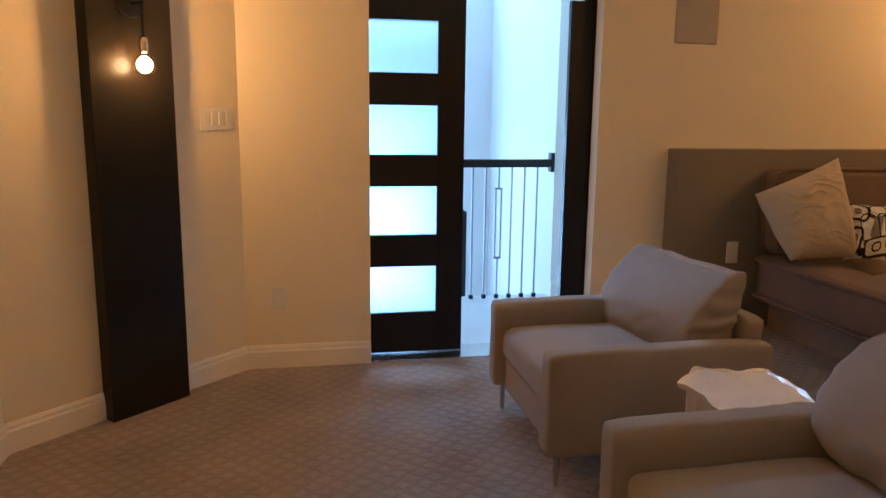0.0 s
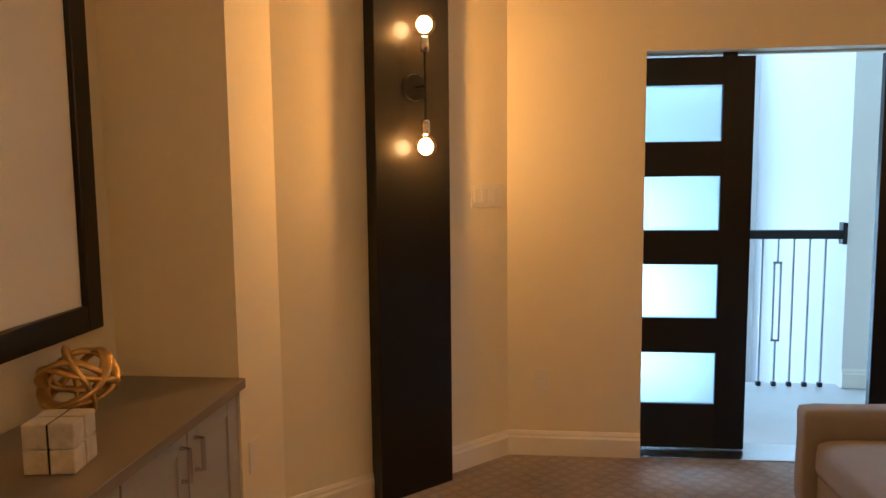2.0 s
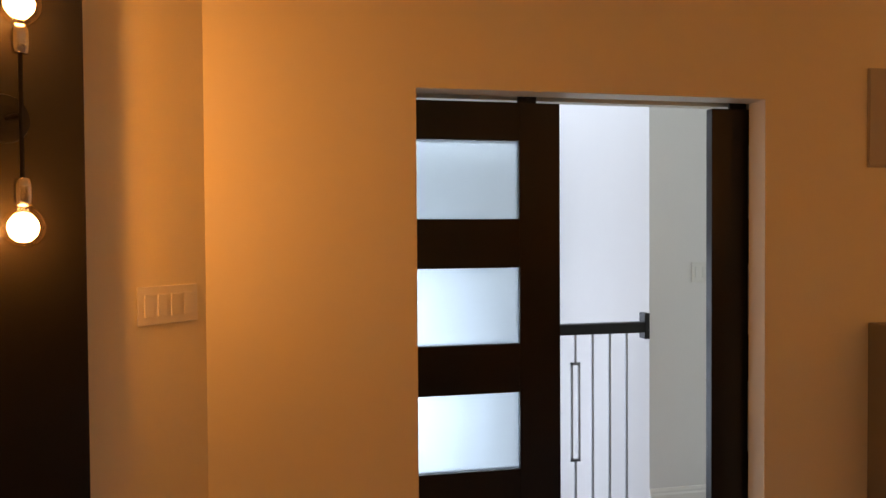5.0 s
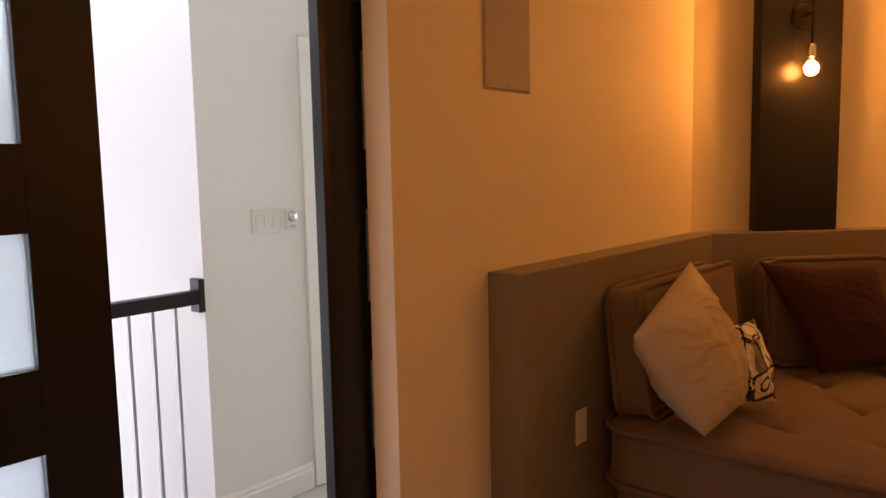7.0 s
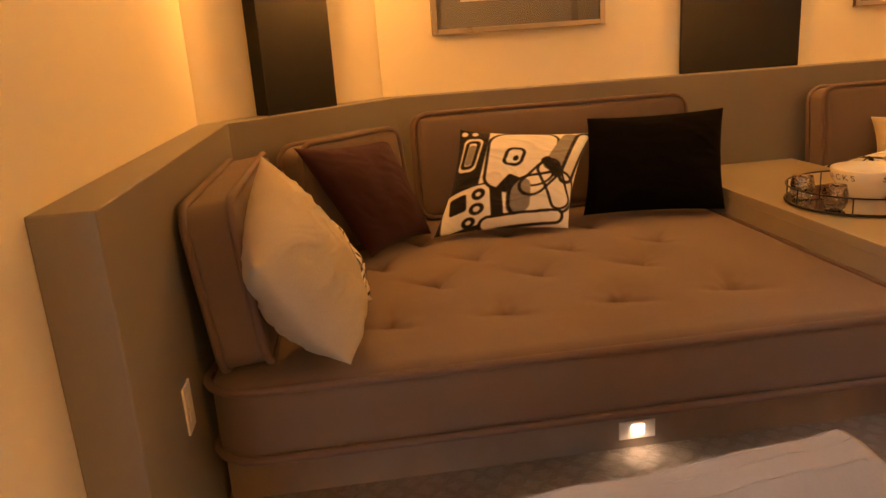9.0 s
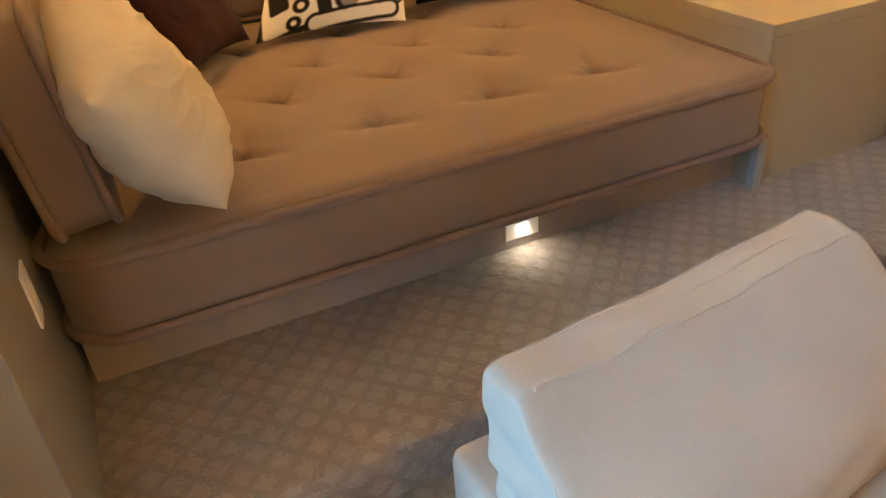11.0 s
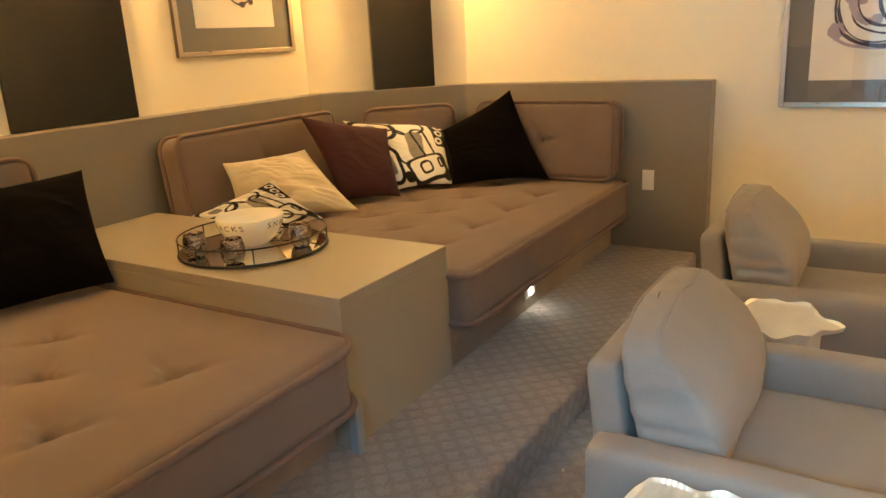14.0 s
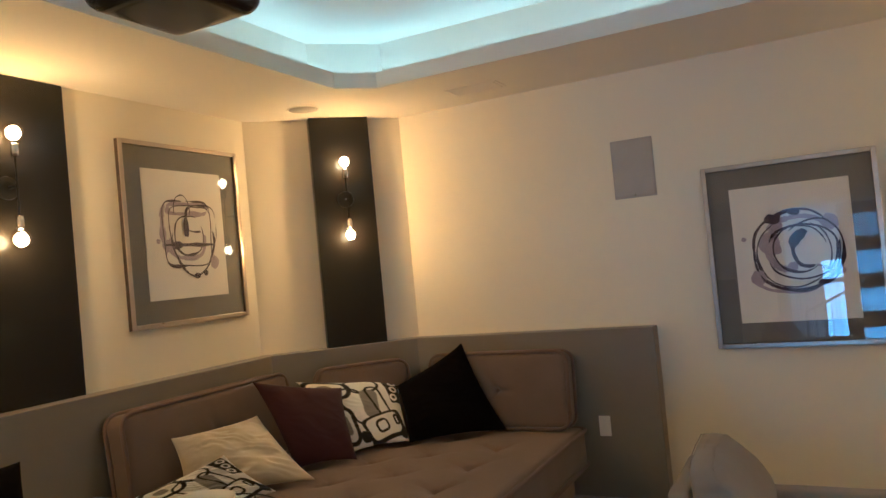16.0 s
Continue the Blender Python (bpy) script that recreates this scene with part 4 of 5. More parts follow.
def framed_picture(m, w, h, matw, seed, loops, spots, flip=1):
    th = thing("framed_picture", "abstract violet ink drawing in champagne metal frame", "picture", "framed ink drawings")
    th.matrix_basis = m
    f, d = 0.028, 0.034
    for x0, x1, z0, z1 in ((-w / 2, -w / 2 + f, -h / 2, h / 2), (w / 2 - f, w / 2, -h / 2, h / 2), (-w / 2 + f, w / 2 - f, -h / 2, -h / 2 + f), (-w / 2 + f, w / 2 - f, h / 2 - f, h / 2)):
        bar = part("frame_bar", box(x0, x1, -d, -0.0265, z0, z1, 0.003), CHAMP, th)
        part("frame_side", box(x0 + 0.001, x1 - 0.001, -0.026, 0, z0 + 0.001, z1 - 0.001), FRAMESIDE, bar, "dark brown frame side")
    part("mat_board", box(-w / 2 + f, w / 2 - f, -0.010, -0.004, -h / 2 + f, h / 2 - f), MATBOARD, th)
    pw, ph = w / 2 - f - matw, h / 2 - f - matw
    paper = part("paper", box(-pw, pw, -0.013, -0.010, -ph, ph), PAPER, th)
    wash, ink = bmesh.new(), bmesh.new()
    for k, (cx, cz, rx, rz, power, start, sweep, width, pale) in enumerate(loops):
        pts, ws = [], []
        for i in range(72):
            t = radians(start + sweep * i / 71)
            c, s = math.cos(t), math.sin(t)
            q = (abs(c) ** power + abs(s) ** power) ** (-1 / power)
            wob = 1 + 0.07 * noise.noise(Vector((c * 1.4 + k, s * 1.4, seed + k)))
            pts.append((flip * pw * (cx + rx * q * c * wob), ph * (cz + rz * q * s * wob)))
            ws.append(1.3 * width * (0.6 + 1.7 * max(0, noise.noise(Vector((t * 1.3, k * 3.1, seed)))) + 0.3 * noise.noise(Vector((t * 9, k, seed)))) * min(1, 0.3 + i / 6, 0.3 + (71 - i) / 6))
        join(wash if pale else ink, stroke(pts, ws, -0.0134 - 0.0002 * k - (0 if pale else 0.0022)))
    for k, (cx, cz, r, tall, pale) in enumerate(spots):
        b = blob(0, 0, r, -0.0154 - 0.0002 * k if pale else -0.0178 - 0.0002 * k, seed + k)
        for v in b.verts:
            v.co.x, v.co.z = flip * pw * cx + v.co.x, ph * cz + v.co.z * tall
        join(wash if pale else ink, b)
    part("ink_wash", wash, WASH, paper)
    part("ink_strokes", ink, INK, paper)
    g = part("glass", pane(-w / 2 + f, w / 2 - f, -0.0225, -h / 2 + f, h / 2 - f), GLASS, th, "reflective picture glass")
    g.visible_shadow = False


framed_picture(pose(EAST, 2.72, 2.065, 0, 0, -90), 0.93, 1.09, 0.13, 5, FACE, FACE_SPOTS, -1)
framed_picture(pose(EAST, 0.335, 2.075, 0, 0, -90), 0.96, 1.11, 0.13, 11, FACE, FACE_SPOTS)
framed_picture(pose(1.335, SOUTH, 1.615, 0, 0, 180), 0.94, 1.11, 0.12, 23, ROSE, ROSE_SPOTS)
framed_picture(pose(0.30, SOUTH, 1.615, 0, 0, 180), 0.94, 1.11, 0.12, 31, ROSE, ROSE_SPOTS, -1)


# ---- west niche ----
def projection_screen():
    th = thing("projection_screen", "white projection screen in a wide black frame", "screen")
    x, y0, y1, z0, z1, f = NICHE_X, 0.41, 2.79, 0.985, 2.15, 0.085
    for a, b_, c, d in ((y0, y0 + f, z0, z1), (y1 - f, y1, z0, z1), (y0 + f, y1 - f, z0, z0 + f), (y0 + f, y1 - f, z1 - f, z1)):
        part("frame_bar", box(x, x + 0.04, a, b_, c, d, 0.004), BLACKW, th)
    part("screen_fabric", box(x, x + 0.018, y0 + f, y1 - f, z0 + f, z1 - f), SCREENW, th)


projection_screen()


def base_cabinet(y0, y1):
    th = thing("base_cabinet", "grey painted two-door base cabinet with nickel handles", "cabinet", "base cabinets under the screen")
    xf = -1.19
    part("body", box(NICHE_X + 0.002, xf - 0.02, y0 + 0.001, y1 - 0.001, 0.10, 0.745), CAB, th)
    part("plinth", box(NICHE_X + 0.002, xf - 0.06, y0 + 0.001, y1 - 0.001, 0.0, 0.10), CAB, th)
    ym = (y0 + y1) / 2
    for a, b_, hy in ((y0 + 0.005, ym - 0.004, ym - 0.045), (ym + 0.004, y1 - 0.005, ym + 0.045)):
        d = part("door", box(xf - 0.02, xf - 0.006, a, b_, 0.11, 0.74, 0.001), CAB, th)
        s = 0.058
        for q0, q1, z0, z1 in ((a, a + s, 0.11, 0.74), (b_ - s, b_, 0.11, 0.74), (a + s, b_ - s, 0.11, 0.11 + s), (a + s, b_ - s, 0.74 - s, 0.74)):
            part("door_rail", box(xf - 0.006, xf + 0.002, q0, q1, z0, z1, 0.0015), CAB, d)
        part("handle", tube([(xf + 0.002, hy, 0.60), (xf + 0.030, hy, 0.60), (xf + 0.030, hy, 0.70), (xf + 0.002, hy, 0.70)], 0.0075), CHROME, d, "nickel bar handle")


for y0, y1 in ((2.14, 2.87), (1.41, 2.14), (0.68, 1.41)):
    base_cabinet(y0, y1)
tagged(part("filler_panel", box(NICHE_X + 0.002, -1.20, 2.871, NICHE_Y1 - 0.001, 0.0, 0.745, 0.001), CAB), "grey painted filler strip beside the cabinet", "filler panel")
tagged(part("filler_panel", box(NICHE_X + 0.002, -1.20, NICHE_Y0 + 0.001, 0.679, 0.0, 0.745, 0.001), CAB), "grey painted filler strip beside the cabinet", "filler panel")
tagged(part("countertop", box(NICHE_X + 0.001, -1.165, NICHE_Y0 + 0.001, NICHE_Y1 - 0.001, 0.7455, 0.78, 0.003), COUNTER), "brown-grey countertop over the base cabinets", "countertop")


def knot():
    th = thing("knot_sculpture", "aged gold metal knot of interlaced rings", "ornament", place=(-1.49, 2.46, 0.781))
    rnd = random.Random(4)
    for k in range(5):
        r = 0.098 if k else 0.105
        e = Euler((rnd.uniform(0.3, 1.4), rnd.uniform(-0.6, 0.6), k * 1.05 + rnd.uniform(-0.2, 0.2))).to_matrix()
        pts = [e @ Vector((r * math.cos(t), r * 0.94 * math.sin(t), 0.012 * math.sin(2 * t))) for t in (2 * math.pi * i / 40 for i in range(40))]
        low = min(p.z for p in pts)
        pts = [p + Vector((0, 0, 0.118)) for p in pts]
        part("ring", tube(pts, 0.0185, True, 10, 0.5), GOLD, th, smooth=True)


knot()


def cube_box():
    th = thing("decorative_box", "grey marble-patterned box split into small blocks", "box", place=(-1.33, 2.13, 0.781), turn=8)
    for i in range(2):
        for j in range(2):
            for k in range(2):
                part("block", box(-0.062 + i * 0.063, -0.002 + i * 0.063, -0.062 + j * 0.063, -0.002 + j * 0.063, k * 0.063, 0.061 + k * 0.063, 0.004), MARBLE, th)
    part("band", box(-0.0025, 0.0015, -0.061, 0.061, 0.001, 0.123), BLACKM, th)


cube_box()


# ---- armchairs and side tables ----
def armchair(x, y, cw=0.66, shift=(0.012, 0.0, 0.02), yaw=0.0, frame_h=0.43, boxy=False):
    th = thing("armchair", "grey upholstered armchair with loose back cushion on carpet", "armchair", "row of three armchairs", place=(x, y, 0))
    # local: front is -x
    hw, x0, x1, a = 0.44, -0.45, 0.50, 0.115
    for s in (-1, 1):
        b = soft_box(x1 - x0 - 0.03, a, 0.41, 0.026, 0.006, 12, seed=s + y)
        part("arm", b, CHAIR, th, smooth=True).matrix_basis = pose((x0 + x1) / 2 - 0.015, s * (hw - a / 2), 0.13)
    part("seat_base", soft_box(x1 - x0 - 0.10, 2 * (hw - a), 0.16, 0.02, 0.0, 8, seed=y), CHAIR, th, smooth=True).matrix_basis = pose(0.02, 0, 0.13)
    part("seat_cushion", soft_box(0.70, 2 * (hw - a) - 0.008, 0.15, 0.045, 0.02, 16, seed=y + 2, wrinkle=0.006), CHAIR, th, smooth=True).matrix_basis = pose(-0.075, 0, 0.285)
    part("back_frame", soft_box(0.095, 2 * hw - 0.25, frame_h, 0.022, 0.0, 12, seed=y + 3, wrinkle=0.002), CHAIR, th, smooth=True).matrix_basis = pose(0.425, 0, 0.285, 0, 6)
    bh, mild = 0.375, 0.0 if boxy else 1.0

    def swell(q, e, k):
        """Where the point lies on the cushion: q from front to back, e from side to side, k upwards."""
        back = 0.345 + 0.075 * k - 0.03 * mild * max(0, k - 0.7)
        front = 0.15 + (0.18 - 0.02 * mild) * k ** 2.2 - 0.055 * math.sin(math.pi * min(1, k * 1.1)) * (1 - 0.55 * e * e)
        crease = 0.008 * noise.noise(Vector((e * 1.7 + y, k * 3, q))) + 0.007 * noise.noise(Vector((e * 4.6 + k * 4, k * 6 + y, q * 2)))
        pucker = 0.006 * math.sin(k * 30 + 3 * noise.noise(Vector((k * 4, y, q)))) * max(0, abs(e) - 0.6) * 2.5 * math.sin(math.pi * k)
        side = cw / 2 * e * (1 - 0.07 * mild * (2 * k - 1) ** 4 - 0.05 * (1 - k)) + (0.018 * e * math.sin(math.pi * k) + (pucker if e > 0 else -pucker))
        lift = (0.03 * (1 - e * e) * mild - 0.012 * (1 - e * e) * (1 - mild)) * k - 0.05 * mild * max(0, abs(e) - 0.55) * k
        return Vector((front + (back - front) * q + (crease if q < 0.5 else 0), side, k * bh + lift + crease))

    bc = soft_box(0.25, cw, bh, 0.022 + 0.02 * mild, 0.0, 34, seed=y * 3 + 5, wrinkle=0.0)
    for v in bc.verts:
        v.co = swell(v.co.x / 0.25 + 0.5, 2 * v.co.y / cw, v.co.z / bh)
    c = part("back_cushion", bc, CHAIR, th, smooth=True)
    c.matrix_basis = pose(shift[0], shift[1], 0.425 + shift[2], 0, 0, yaw)
    hem = 0.985 - 0.02 * mild
    path = [swell(0.07, -hem, k / 10) for k in range(1, 10)] + [swell(0.07, hem * (i / 12 - 1), 0.995) for i in range(1, 24)] + [swell(0.07, hem, 1 - k / 10) for k in range(1, 10)]
    part("seam", tube(path, 0.003, False, 6), CHAIR, c)
    part("seam", tube([swell(0.95, hem * (i / 12 - 1), 0.995) for i in range(1, 24)], 0.003, False, 6), CHAIR, c)
    for lx in (x0 + 0.06, x1 - 0.08):
        for ly in (-hw + 0.055, hw - 0.055):
            part("leg", tube([(lx, ly, 0.0), (lx, ly, 0.14)], [0.010, 0.015], sides=10), CHROME, th, "slim metal leg")
    return th


armchair(1.36, 3.12, 0.70, (-0.015, 0.035, -0.010), 6.0, 0.33, True)
armchair(1.325, 1.70)
armchair(1.34, 0.34)


# the pointed lobes of the cast tops: heading and reach
TIPS = ((34, 0.085), (-45, 0.075), (-136, 0.075), (101, 0.04), (160, 0.05), (-8, 0.03), (-92, 0.02))


def side_table(x0, y, turn, size):
    th = thing("side_table", "silver cast-metal side table with scalloped irregular top", "side table", "scalloped side tables", place=(x0, y, 0), turn=turn)
    pts, low = [], []
    for i in range(180):
        t = 2 * math.pi * i / 180
        r = 0.158 * size * (1 + 0.06 * math.cos(3 * t + 0.4))
        for at, tip in TIPS:
            gap = (math.degrees(t) - at + 180) % 360 - 180
            r += size * tip * (0.8 * math.exp(-(gap / 21) ** 2) + 0.2 * math.exp(-abs(gap) / 6))
        pts.append((r * math.cos(t), r * math.sin(t)))
    b = bmesh.new()
    rim, rim2, mid, bot = [], [], [], []
    for i, (x, y_) in enumerate(pts):
        t = 2 * math.pi * i / 180
        rip = 0.004 * math.sin(11 * t)
        rim.append(b.verts.new((x, y_, 0.525 + rip)))
        rim2.append(b.verts.new((x * 0.95, y_ * 0.95, 0.517)))
        mid.append(b.verts.new((x * 0.3, y_ * 0.3, 0.512)))
        bot.append(b.verts.new((x * 0.97, y_ * 0.97, 0.506)))
    for i in range(180):
        j = (i + 1) % 180
        b.faces.new((rim[i], rim[j], rim2[j], rim2[i]))
        b.faces.new((rim2[i], rim2[j], mid[j], mid[i]))
        b.faces.new((bot[i], bot[j], rim[j], rim[i]))
    b.faces.new(mid)
    b.faces.new(bot[::-1])
    bmesh.ops.recalc_face_normals(b, faces=b.faces)
    part("top", b, SILVER, th, smooth=False)
    b = bmesh.new()
    rows = []
    for k in range(13):
        z = 0.507 * k / 12
        row = []
        for i in range(180):
            t = 2 * math.pi * i / 180
            r = 0.15 * size * (1 + 0.12 * math.cos(5 * t + 0.6) + 0.05 * math.cos(13 * t)) * (1 + 0.05 * math.cos(z * 8))
            row.append(b.verts.new((r * math.cos(t), r * math.sin(t), z)))
        rows.append(row)
    for A, B in zip(rows, rows[1:]):
        for i in range(180):
            j = (i + 1) % 180
            b.faces.new((A[i], A[j], B[j], B[i]))
    part("trunk_base", b, SILVER, th, "fluted silver trunk base", smooth=True)


side_table(1.45, 2.335, 0, 1.0)
side_table(1.50, 0.98, 140, 0.95)


# ---- daybeds ----
MX0, MX1, MZ0, MZ1, PLINTH = 2.655, EAST - HALF_T - 0.02, 0.355, 0.605, 2.82
N0, N1 = 1.918, NORTH - HALF_T - 0.015


def daybed(north):
    y0, y1 = (N0, N1) if north else (2 * MID - N1, 2 * MID - N0 - 0.085)
    cx, cy, w, d = (MX0 + MX1) / 2, (y0 + y1) / 2, MX1 - MX0, y1 - y0
    th = thing("daybed", "brown tufted daybed mattress on a carpeted base", "daybed", "built-in daybeds", place=(cx, cy, 0))
    s, corner = (1, 0.145) if north else (-1, 0.055)
    c = HALF_IN[3][0] + HALF_IN[3][1] - 0.03 - 0.0
    tufts = []
    base_y = 2.385 if north else 0.83
    for i in range(5):
        for row, x in enumerate((3.05, 3.42, 3.71, 4.05)):
            yy = base_y + s * (0.405 * i + (0.2 if row % 2 else 0))
            if y0 + 0.2 < yy < y1 - 0.2:
                tufts.append((x - cx, yy - cy))
    b = soft_box(w, d, MZ1 - MZ0, 0.05, 0.012, 150, tufts, 0.058, seed=2 if north else 5, wrinkle=0.003, plan=corner)
    for v in b.verts:
        gx, gy = v.co.x + cx, v.co.y + cy
        t = gx + (gy if north else 2 * MID - gy)
        if t > c:
            k = (t - c) / 2
            v.co.x -= k
            v.co.y -= k * s
    mt = part("mattress", b, MATT, th, smooth=True)
    mt.location.z = MZ0
    # piping along the upper and lower rims
    rr = rounded_rect(w + 0.016, d + 0.016, corner + 0.007, 8)
    rim = []
    for x, y in rr:
        gx, gy = x + cx, y + cy
        t = gx + (gy if north else 2 * MID - gy)
        k = max(0, (t - c) / 2)
        rim.append((x - k, y - k * s))
    for z in (MZ1 - MZ0 - 0.017, 0.020):
        part("piping", tube([(x, y, z) for x, y in rim], 0.014, True, 8), PIPING, mt, smooth=True)
    for tx, ty in tufts:
        part("button", lathe([(0.0, 0.0), (0.008, 0.001), (0.009, 0.005), (0.0, 0.008)], 10), PIPING, mt).location = (tx, ty, MZ1 - MZ0 - 0.044)
    ybreak = c - MX1
    xbreak = c - (y1 if north else 2 * MID - y0)
    if north:
        pts = [(PLINTH, y0), (MX1, y0), (MX1, ybreak), (xbreak, y1), (PLINTH, y1)]
    else:
        pts = [(PLINTH - 0.05, y0), (xbreak, y0), (MX1, 2 * MID - ybreak), (MX1, y1), (PLINTH - 0.05, y1)]
    part("base", prism([(x - cx, y - cy) for x, y in pts], PLAT, MZ0 + 0.004), PLAINCARPET, th, "carpeted plinth")
    if north:
        part("foot", box(2.70 - cx, 2.735 - cx, y0 - 0.02 - cy, y0 + 0.02 - cy, PLAT, MZ0, 0.003), BALM, th, "small grey foot")
    return th


daybed(True)
daybed(False)


def step_light(x, y, z):
    th = thing("step_light", "small lit square step light in white plate", "step light", "step lights", place=(x, y, z))
    part("plate", box(-0.006, 0, -0.062, 0.062, -0.032, 0.032, 0.002), PLASTIC, th)
    part("lens", box(-0.010, -0.006, -0.022, 0.020, -0.016, 0.018, 0.002), STEPGLOW, th, "glowing lens")
    area_lamp("step_light_lamp", look((x - 0.017, y, z), (x - 0.13, y, z - 0.14)), 0.04, 0.05, STEP_WATTS, (1.0, 0.78, 0.5))


step_light(PLINTH, 2.82, 0.216)
step_light(PLINTH - 0.05, 0.36, 0.245)

TABLEM = material("taupe_satin", (0.29, 0.25, 0.18), 0.36, var=0.06, scale=2, fine=200, bump=0.03, dist=0.001)


def low_table():
    th = thing("low_table", "taupe satin box table between the daybeds", "table")
    x1 = EAST - HALF_T - 0.001
    part("tabletop", box(2.75, x1, 1.205, 1.91, 0.680, 0.722, 0.003), TABLEM, th)
    part("front_panel", box(2.751, 2.775, 1.206, 1.909, PLAT, 0.6795), TABLEM, th)
    part("side_panel", box(2.7755, x1, 1.206, 1.230, PLAT, 0.6795), TABLEM, th)
    part("side_panel", box(2.7755, x1, 1.885, 1.909, PLAT, 0.6795), TABLEM, th)


low_table()


def back_cushion(place, turn, w, h=0.485, t=0.15, lean=6.0, tuft=True, label="brown piped back cushion leaning on low wall"):
    th = thing("back_cushion", label, "cushion", "daybed back cushions", place=place, turn=turn)
    tl = [(0.0, 0.0)] if tuft else []
    b = soft_box(w, h, t, 0.035, 0.018, 60, tl, 0.045, seed=place[1], plan=0.075)
    c = part("cushion", b, MATT, th, smooth=True)
    c.matrix_basis = pose(0, 0, h / 2 + 0.005, 90 - lean)
    for z in (0.012, t - 0.010):
        part("piping", tube([(x, y, z) for x, y in rounded_rect(w + 0.008, h + 0.008, 0.079, 6)], 0.012, True, 8), PIPING, c, smooth=True)
    for tx, ty in tl:
        part("button", lathe([(0.0, 0.0), (0.010, 0.001), (0.011, 0.005), (0.0, 0.009)], 10), PIPING, c).location = (0, 0, t - 0.04)


# local -y faces the room
CZ = MZ1 + 0.004
back_cushion((3.21, NORTH - HALF_T - 0.035, CZ), 0, 1.00, tuft=False)
back_cushion((4.10, 3.74, CZ), -45, 0.62, tuft=False)
back_cushion((EAST - HALF_T - 0.045, 2.63, CZ), -90, 1.42, 0.515, tuft=False)
back_cushion((EAST - HALF_T - 0.045, 0.50, CZ), -90, 1.30, 0.49, tuft=True)
back_cushion((4.10, 2 * MID - 3.74, CZ), -135, 0.62, tuft=False)
back_cushion((3.19, SOUTH + HALF_T + 0.035, CZ), 180, 0.98, tuft=True)


def pillow(label, mat, upper_left, upper_right, lower_right, lower_left, t, seed, wrinkle=0.02, ear=0.09, shapes=(), n=56):
    bm, mid = pillow_mesh((upper_left, upper_right, lower_right, lower_left), t, seed, wrinkle, ear, shapes, n)
    th = tagged(part("throw_pillow", bm, mat, smooth=True), label, "pillow", "throw pillows")
    th.location = mid
    return th


DIALS, RINGS = RETRO + RETRO_2 + RETRO_3, LOOPS + LOOPS_2
pillow("cream cotton throw pillow leaning on brown cushion", CREAM, (2.52, 3.93, 0.985), (3.03, 3.935, 1.19), (3.05, 3.73, 0.65), (2.63, 3.72, 0.645), 0.27, 1, 0.019, 0.035, n=100)
pillow("black and white printed throw pillow tucked behind a cream one", PRINT, (3.03, 3.83, 0.95), (3.32, 3.78, 0.93), (3.17, 3.64, 0.64), (2.99, 3.76, 0.635), 0.12, 2, shapes=RINGS, n=90)
pillow("dark plum velvet throw pillow in daybed corner", PLUM, (3.72, 3.89, 1.12), (4.20, 3.49, 1.07), (4.05, 3.33, 0.63), (3.74, 3.62, 0.63), 0.17, 3, 0.010)
pillow("black and white printed throw pillow leaning on brown cushion", PRINT, (4.22, 3.14, 1.08), (4.24, 2.49, 1.01), (3.89, 2.72, 0.632), (3.96, 3.33, 0.632), 0.15, 4, 0.016, shapes=DIALS, n=120)
pillow("black velvet throw pillow leaning on brown cushion", BLACKC, (4.24, 2.51, 1.08), (4.22, 1.82, 1.08), (3.96, 1.93, 0.632), (4.10, 2.58, 0.632), 0.18, 5, 0.014, 0.05)
pillow("gold silk throw pillow leaning on daybed cushion", SILK, (4.30, 0.96, 0.96), (4.28, 0.32, 0.94), (3.74, 0.51, 0.64), (4.24, 0.97, 0.64), 0.13, 6, 0.024)
pillow("black and white printed throw pillow slumped by the table", PRINT, (4.40, 1.14, 0.70), (3.92, 0.98, 0.89), (3.80, 0.76, 0.65), (3.87, 1.15, 0.65), 0.12, 7, shapes=RINGS, n=100)
pillow("dark plum velvet throw pillow leaning on others", PLUM, (4.26, 0.36, 1.15), (4.05, -0.24, 1.00), (3.74, 0.10, 0.635), (4.00, 0.34, 0.635), 0.16, 8, 0.010)
pillow("black and white printed throw pillow in daybed corner", PRINT, (4.33, -0.13, 1.06), (3.86, -0.66, 0.98), (3.63, -0.34, 0.635), (3.87, -0.03, 0.635), 0.13, 9, 0.014, shapes=RINGS, n=110)
pillow("black velvet throw pillow standing on its corner", BLACKC, (3.82, -0.55, 0.95), (3.40, -0.74, 1.20), (3.10, -0.68, 0.635), (3.62, -0.31, 0.635), 0.17, 10, 0.014, 0.07)


# ---- tray on the table ----
TTOP = 0.7235


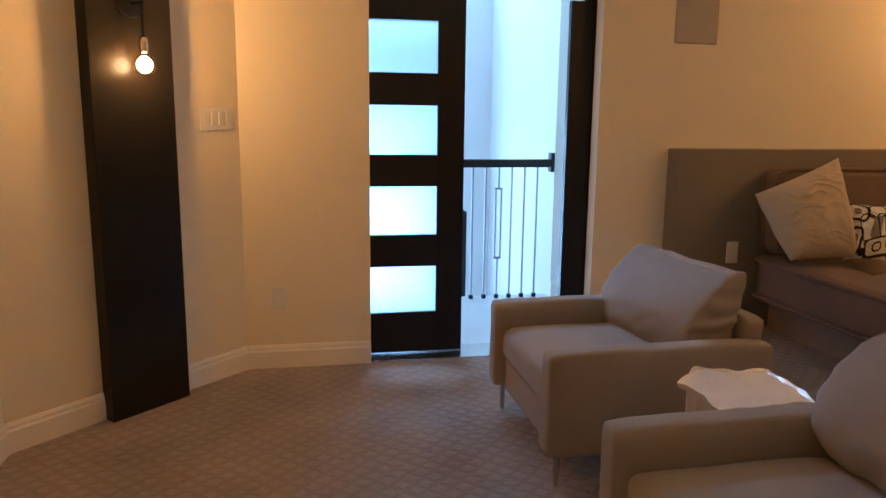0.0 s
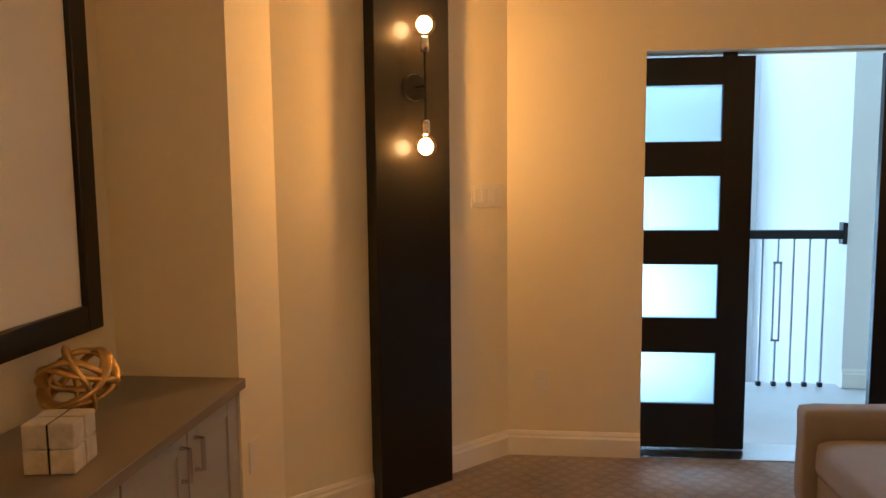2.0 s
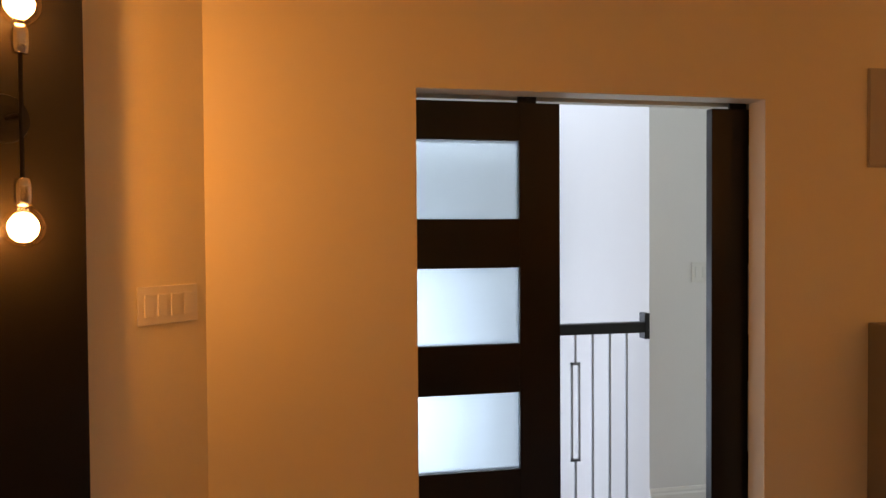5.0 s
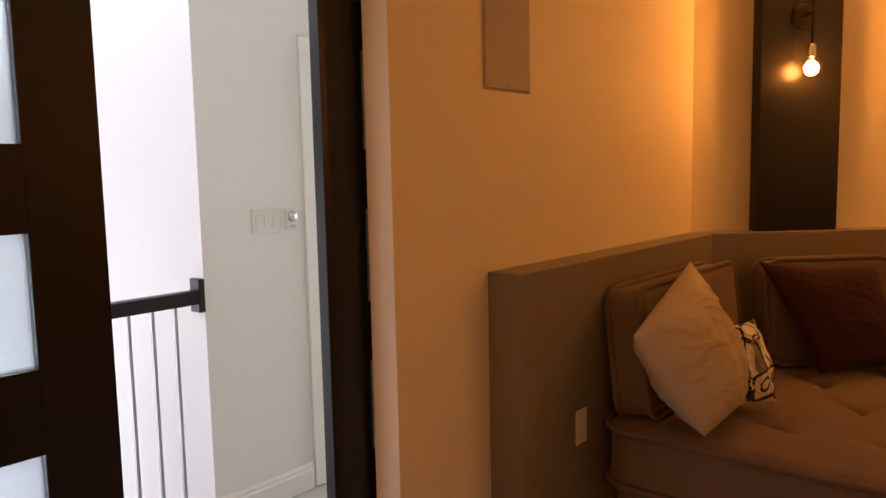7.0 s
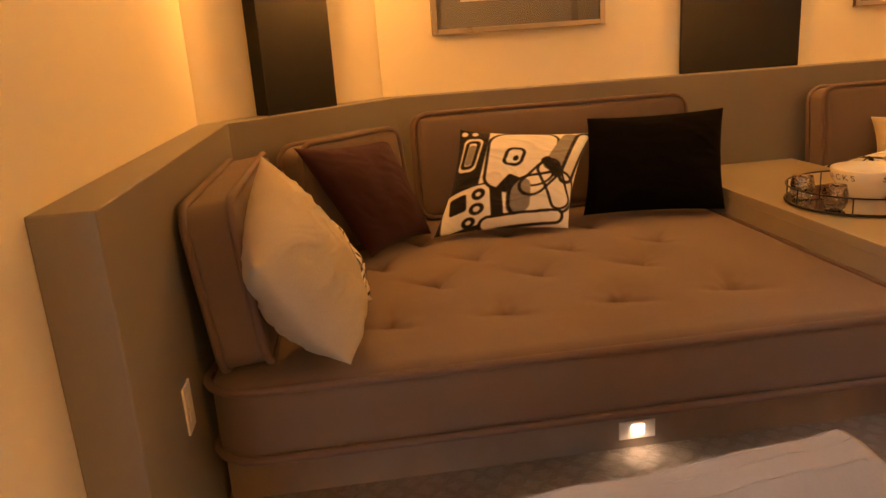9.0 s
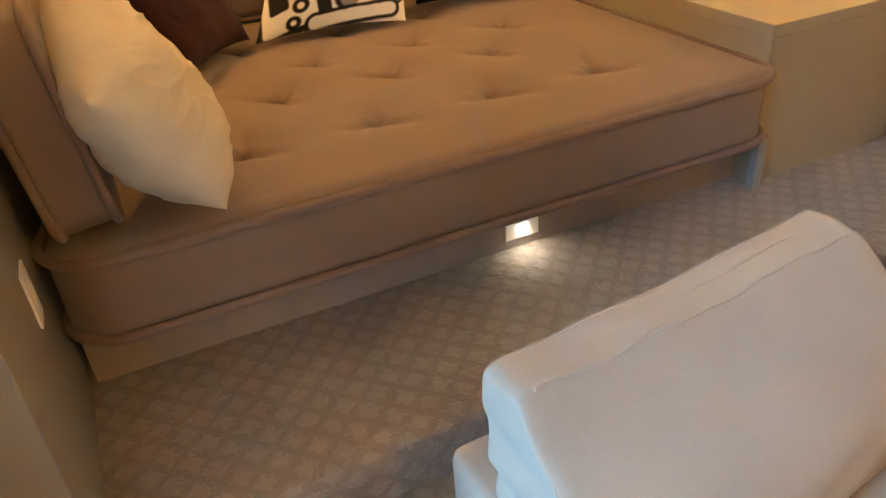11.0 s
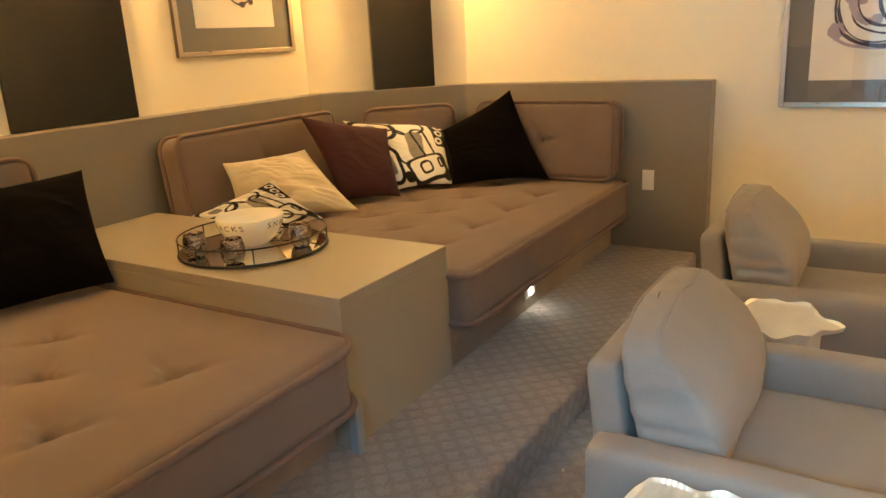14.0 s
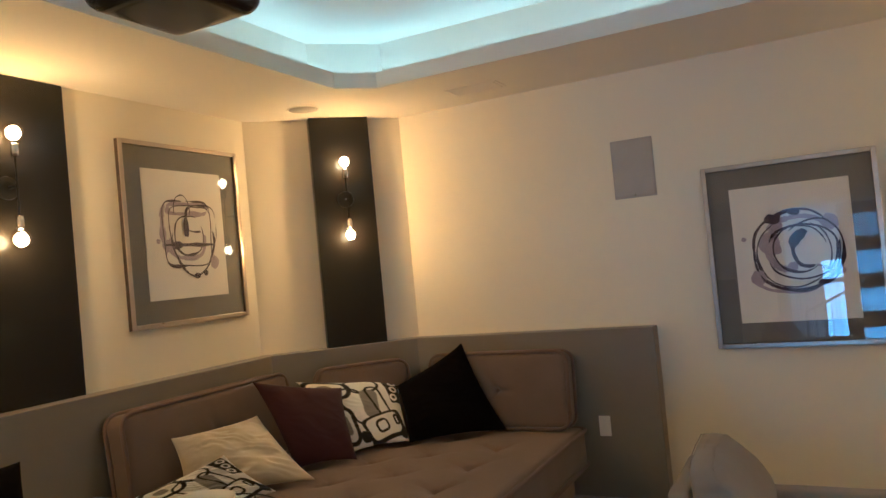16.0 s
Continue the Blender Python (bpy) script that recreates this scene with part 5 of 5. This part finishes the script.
def serving_tray():
    th = thing("serving_tray", "round mirrored tray with thin dark metal rail", "tray", place=(3.515, 1.54, TTOP))
    part("mirror_base", lathe([(0.0, 0.0), (0.310, 0.0), (0.310, 0.010), (0.0, 0.010)], 64), MIRROR, th)
    part("lower_rim", tube([(0.312 * math.cos(t), 0.312 * math.sin(t), 0.008) for t in (2 * math.pi * i / 64 for i in range(64))], 0.006, True, 8), BLACKM, th, smooth=True)
    part("upper_rail", tube([(0.312 * math.cos(t), 0.312 * math.sin(t), 0.075) for t in (2 * math.pi * i / 64 for i in range(64))], 0.0035, True, 8), BLACKM, th, smooth=True)
    for i in range(8):
        t = 2 * math.pi * i / 8
        part("post", tube([(0.312 * math.cos(t), 0.312 * math.sin(t), 0.008), (0.312 * math.cos(t), 0.312 * math.sin(t), 0.075)], 0.003, sides=6), BLACKM, th)


serving_tray()
TB = TTOP + 0.0105


def snack_bowl():
    th = thing("snack_bowl", "white ceramic snack bowl with black lettering on mirrored tray", "bowl", place=(3.545, 1.52, TB))
    th.scale = (1.1, 1.1, 0.94)
    prof = [(0.0, 0.0), (0.06, 0.0), (0.065, 0.006), (0.10, 0.04), (0.125, 0.09), (0.133, 0.135), (0.129, 0.138), (0.119, 0.09), (0.094, 0.045), (0.05, 0.014), (0.0, 0.012)]
    part("bowl_body", lathe(prof, 48), CERAMIC, th, smooth=True)
    cu = bpy.data.curves.new("lettering", "FONT")
    cu.body, cu.size, cu.align_x, cu.space_character = "SNACKS", 0.036, "CENTER", 1.5
    tmp = bpy.data.objects.new("tmp_text", cu)
    scene.collection.objects.link(tmp)
    me = bpy.data.meshes.new_from_object(tmp.evaluated_get(bpy.context.evaluated_depsgraph_get()))
    bpy.data.objects.remove(tmp)
    b = bmesh.new()
    b.from_mesh(me)
    bpy.data.meshes.remove(me)
    bmesh.ops.subdivide_edges(b, edges=list(b.edges), cuts=1)
    b2 = b.copy()
    for bb, a0 in ((b, 205.0), (b2, 85.0)):
        for v in bb.verts:
            z = 0.095 + v.co.y
            r = 0.1255 + (z - 0.09) * 0.18 + 0.0012
            t = radians(a0) + v.co.x / r
            v.co = Vector((r * math.cos(t), r * math.sin(t), z))
        part("lettering", bb, LETTER, th)


snack_bowl()


def tumbler(x, y, mat=HAMMER):
    th = tagged(part("tumbler", lathe([(0.0, 0.0), (0.030, 0.0), (0.039, 0.008), (0.048, 0.034), (0.049, 0.062), (0.042, 0.095), (0.041, 0.10), (0.039, 0.098), (0.046, 0.062), (0.042, 0.022), (0.0, 0.012)], 32), mat, smooth=True), "dark hammered metal tumbler on mirrored tray", "cup", "tumblers on the tray")
    th.location = (x, y, TB)


tumbler(3.62, 1.765)
tumbler(3.40, 1.765)
tumbler(3.31, 1.47)


# ---- ceiling fittings ----
def projector():
    th = thing("projector", "black gloss projector hanging from the ceiling", "projector", place=(2.98, 1.98, 2.615))
    part("body", soft_box(0.42, 0.42, 0.16, 0.06, 0.0, 14, wrinkle=0.0), BLACKGLOSS, th, smooth=True)
    part("lens_barrel", lathe([(0.0, 0.0), (0.05, 0.0), (0.055, 0.02), (0.055, 0.05), (0.0, 0.052)], 24), BLACKGLOSS, th, smooth=True).matrix_basis = pose(-0.215, 0, 0.085, 0, -90)
    part("mount_pole", tube([(0.05, 0, 0.165), (0.05, 0, 0.72)], 0.02, sides=12), BLACKM, th)
    part("ceiling_plate", lathe([(0.0, 0.0), (0.06, 0.0), (0.06, 0.012), (0.0, 0.012)], 24), BLACKM, th).location = (0.05, 0, TRAY_TOP - 2.615 - 0.012)


projector()


def ceiling_speaker(x, y):
    th = thing("ceiling_speaker", "round flush beige speaker grille in ceiling", "speaker", place=(x, y, CEIL))
    part("trim_ring", lathe([(0.098, -0.001), (0.105, -0.006), (0.112, -0.005), (0.113, 0.0)], 40), CEILP, th, smooth=True)
    part("grille", lathe([(0.0, -0.006), (0.098, -0.004), (0.098, 0.0)], 40), GRILLE, th, smooth=True)


ceiling_speaker(4.20, -0.30)
def ceiling_vent(x, y):
    th = thing("ceiling_vent", "flush white rectangular ceiling air vent", "vent", place=(x, y, CEIL))
    part("frame", box(-0.18, 0.18, -0.10, 0.10, -0.006, 0.0, 0.002), CEILP, th)
    for k in range(8):
        part("slat", box(-0.16, 0.16, -0.085 + k * 0.022, -0.073 + k * 0.022, -0.011, -0.006), CEILP, th)


ceiling_vent(3.10, -0.70)
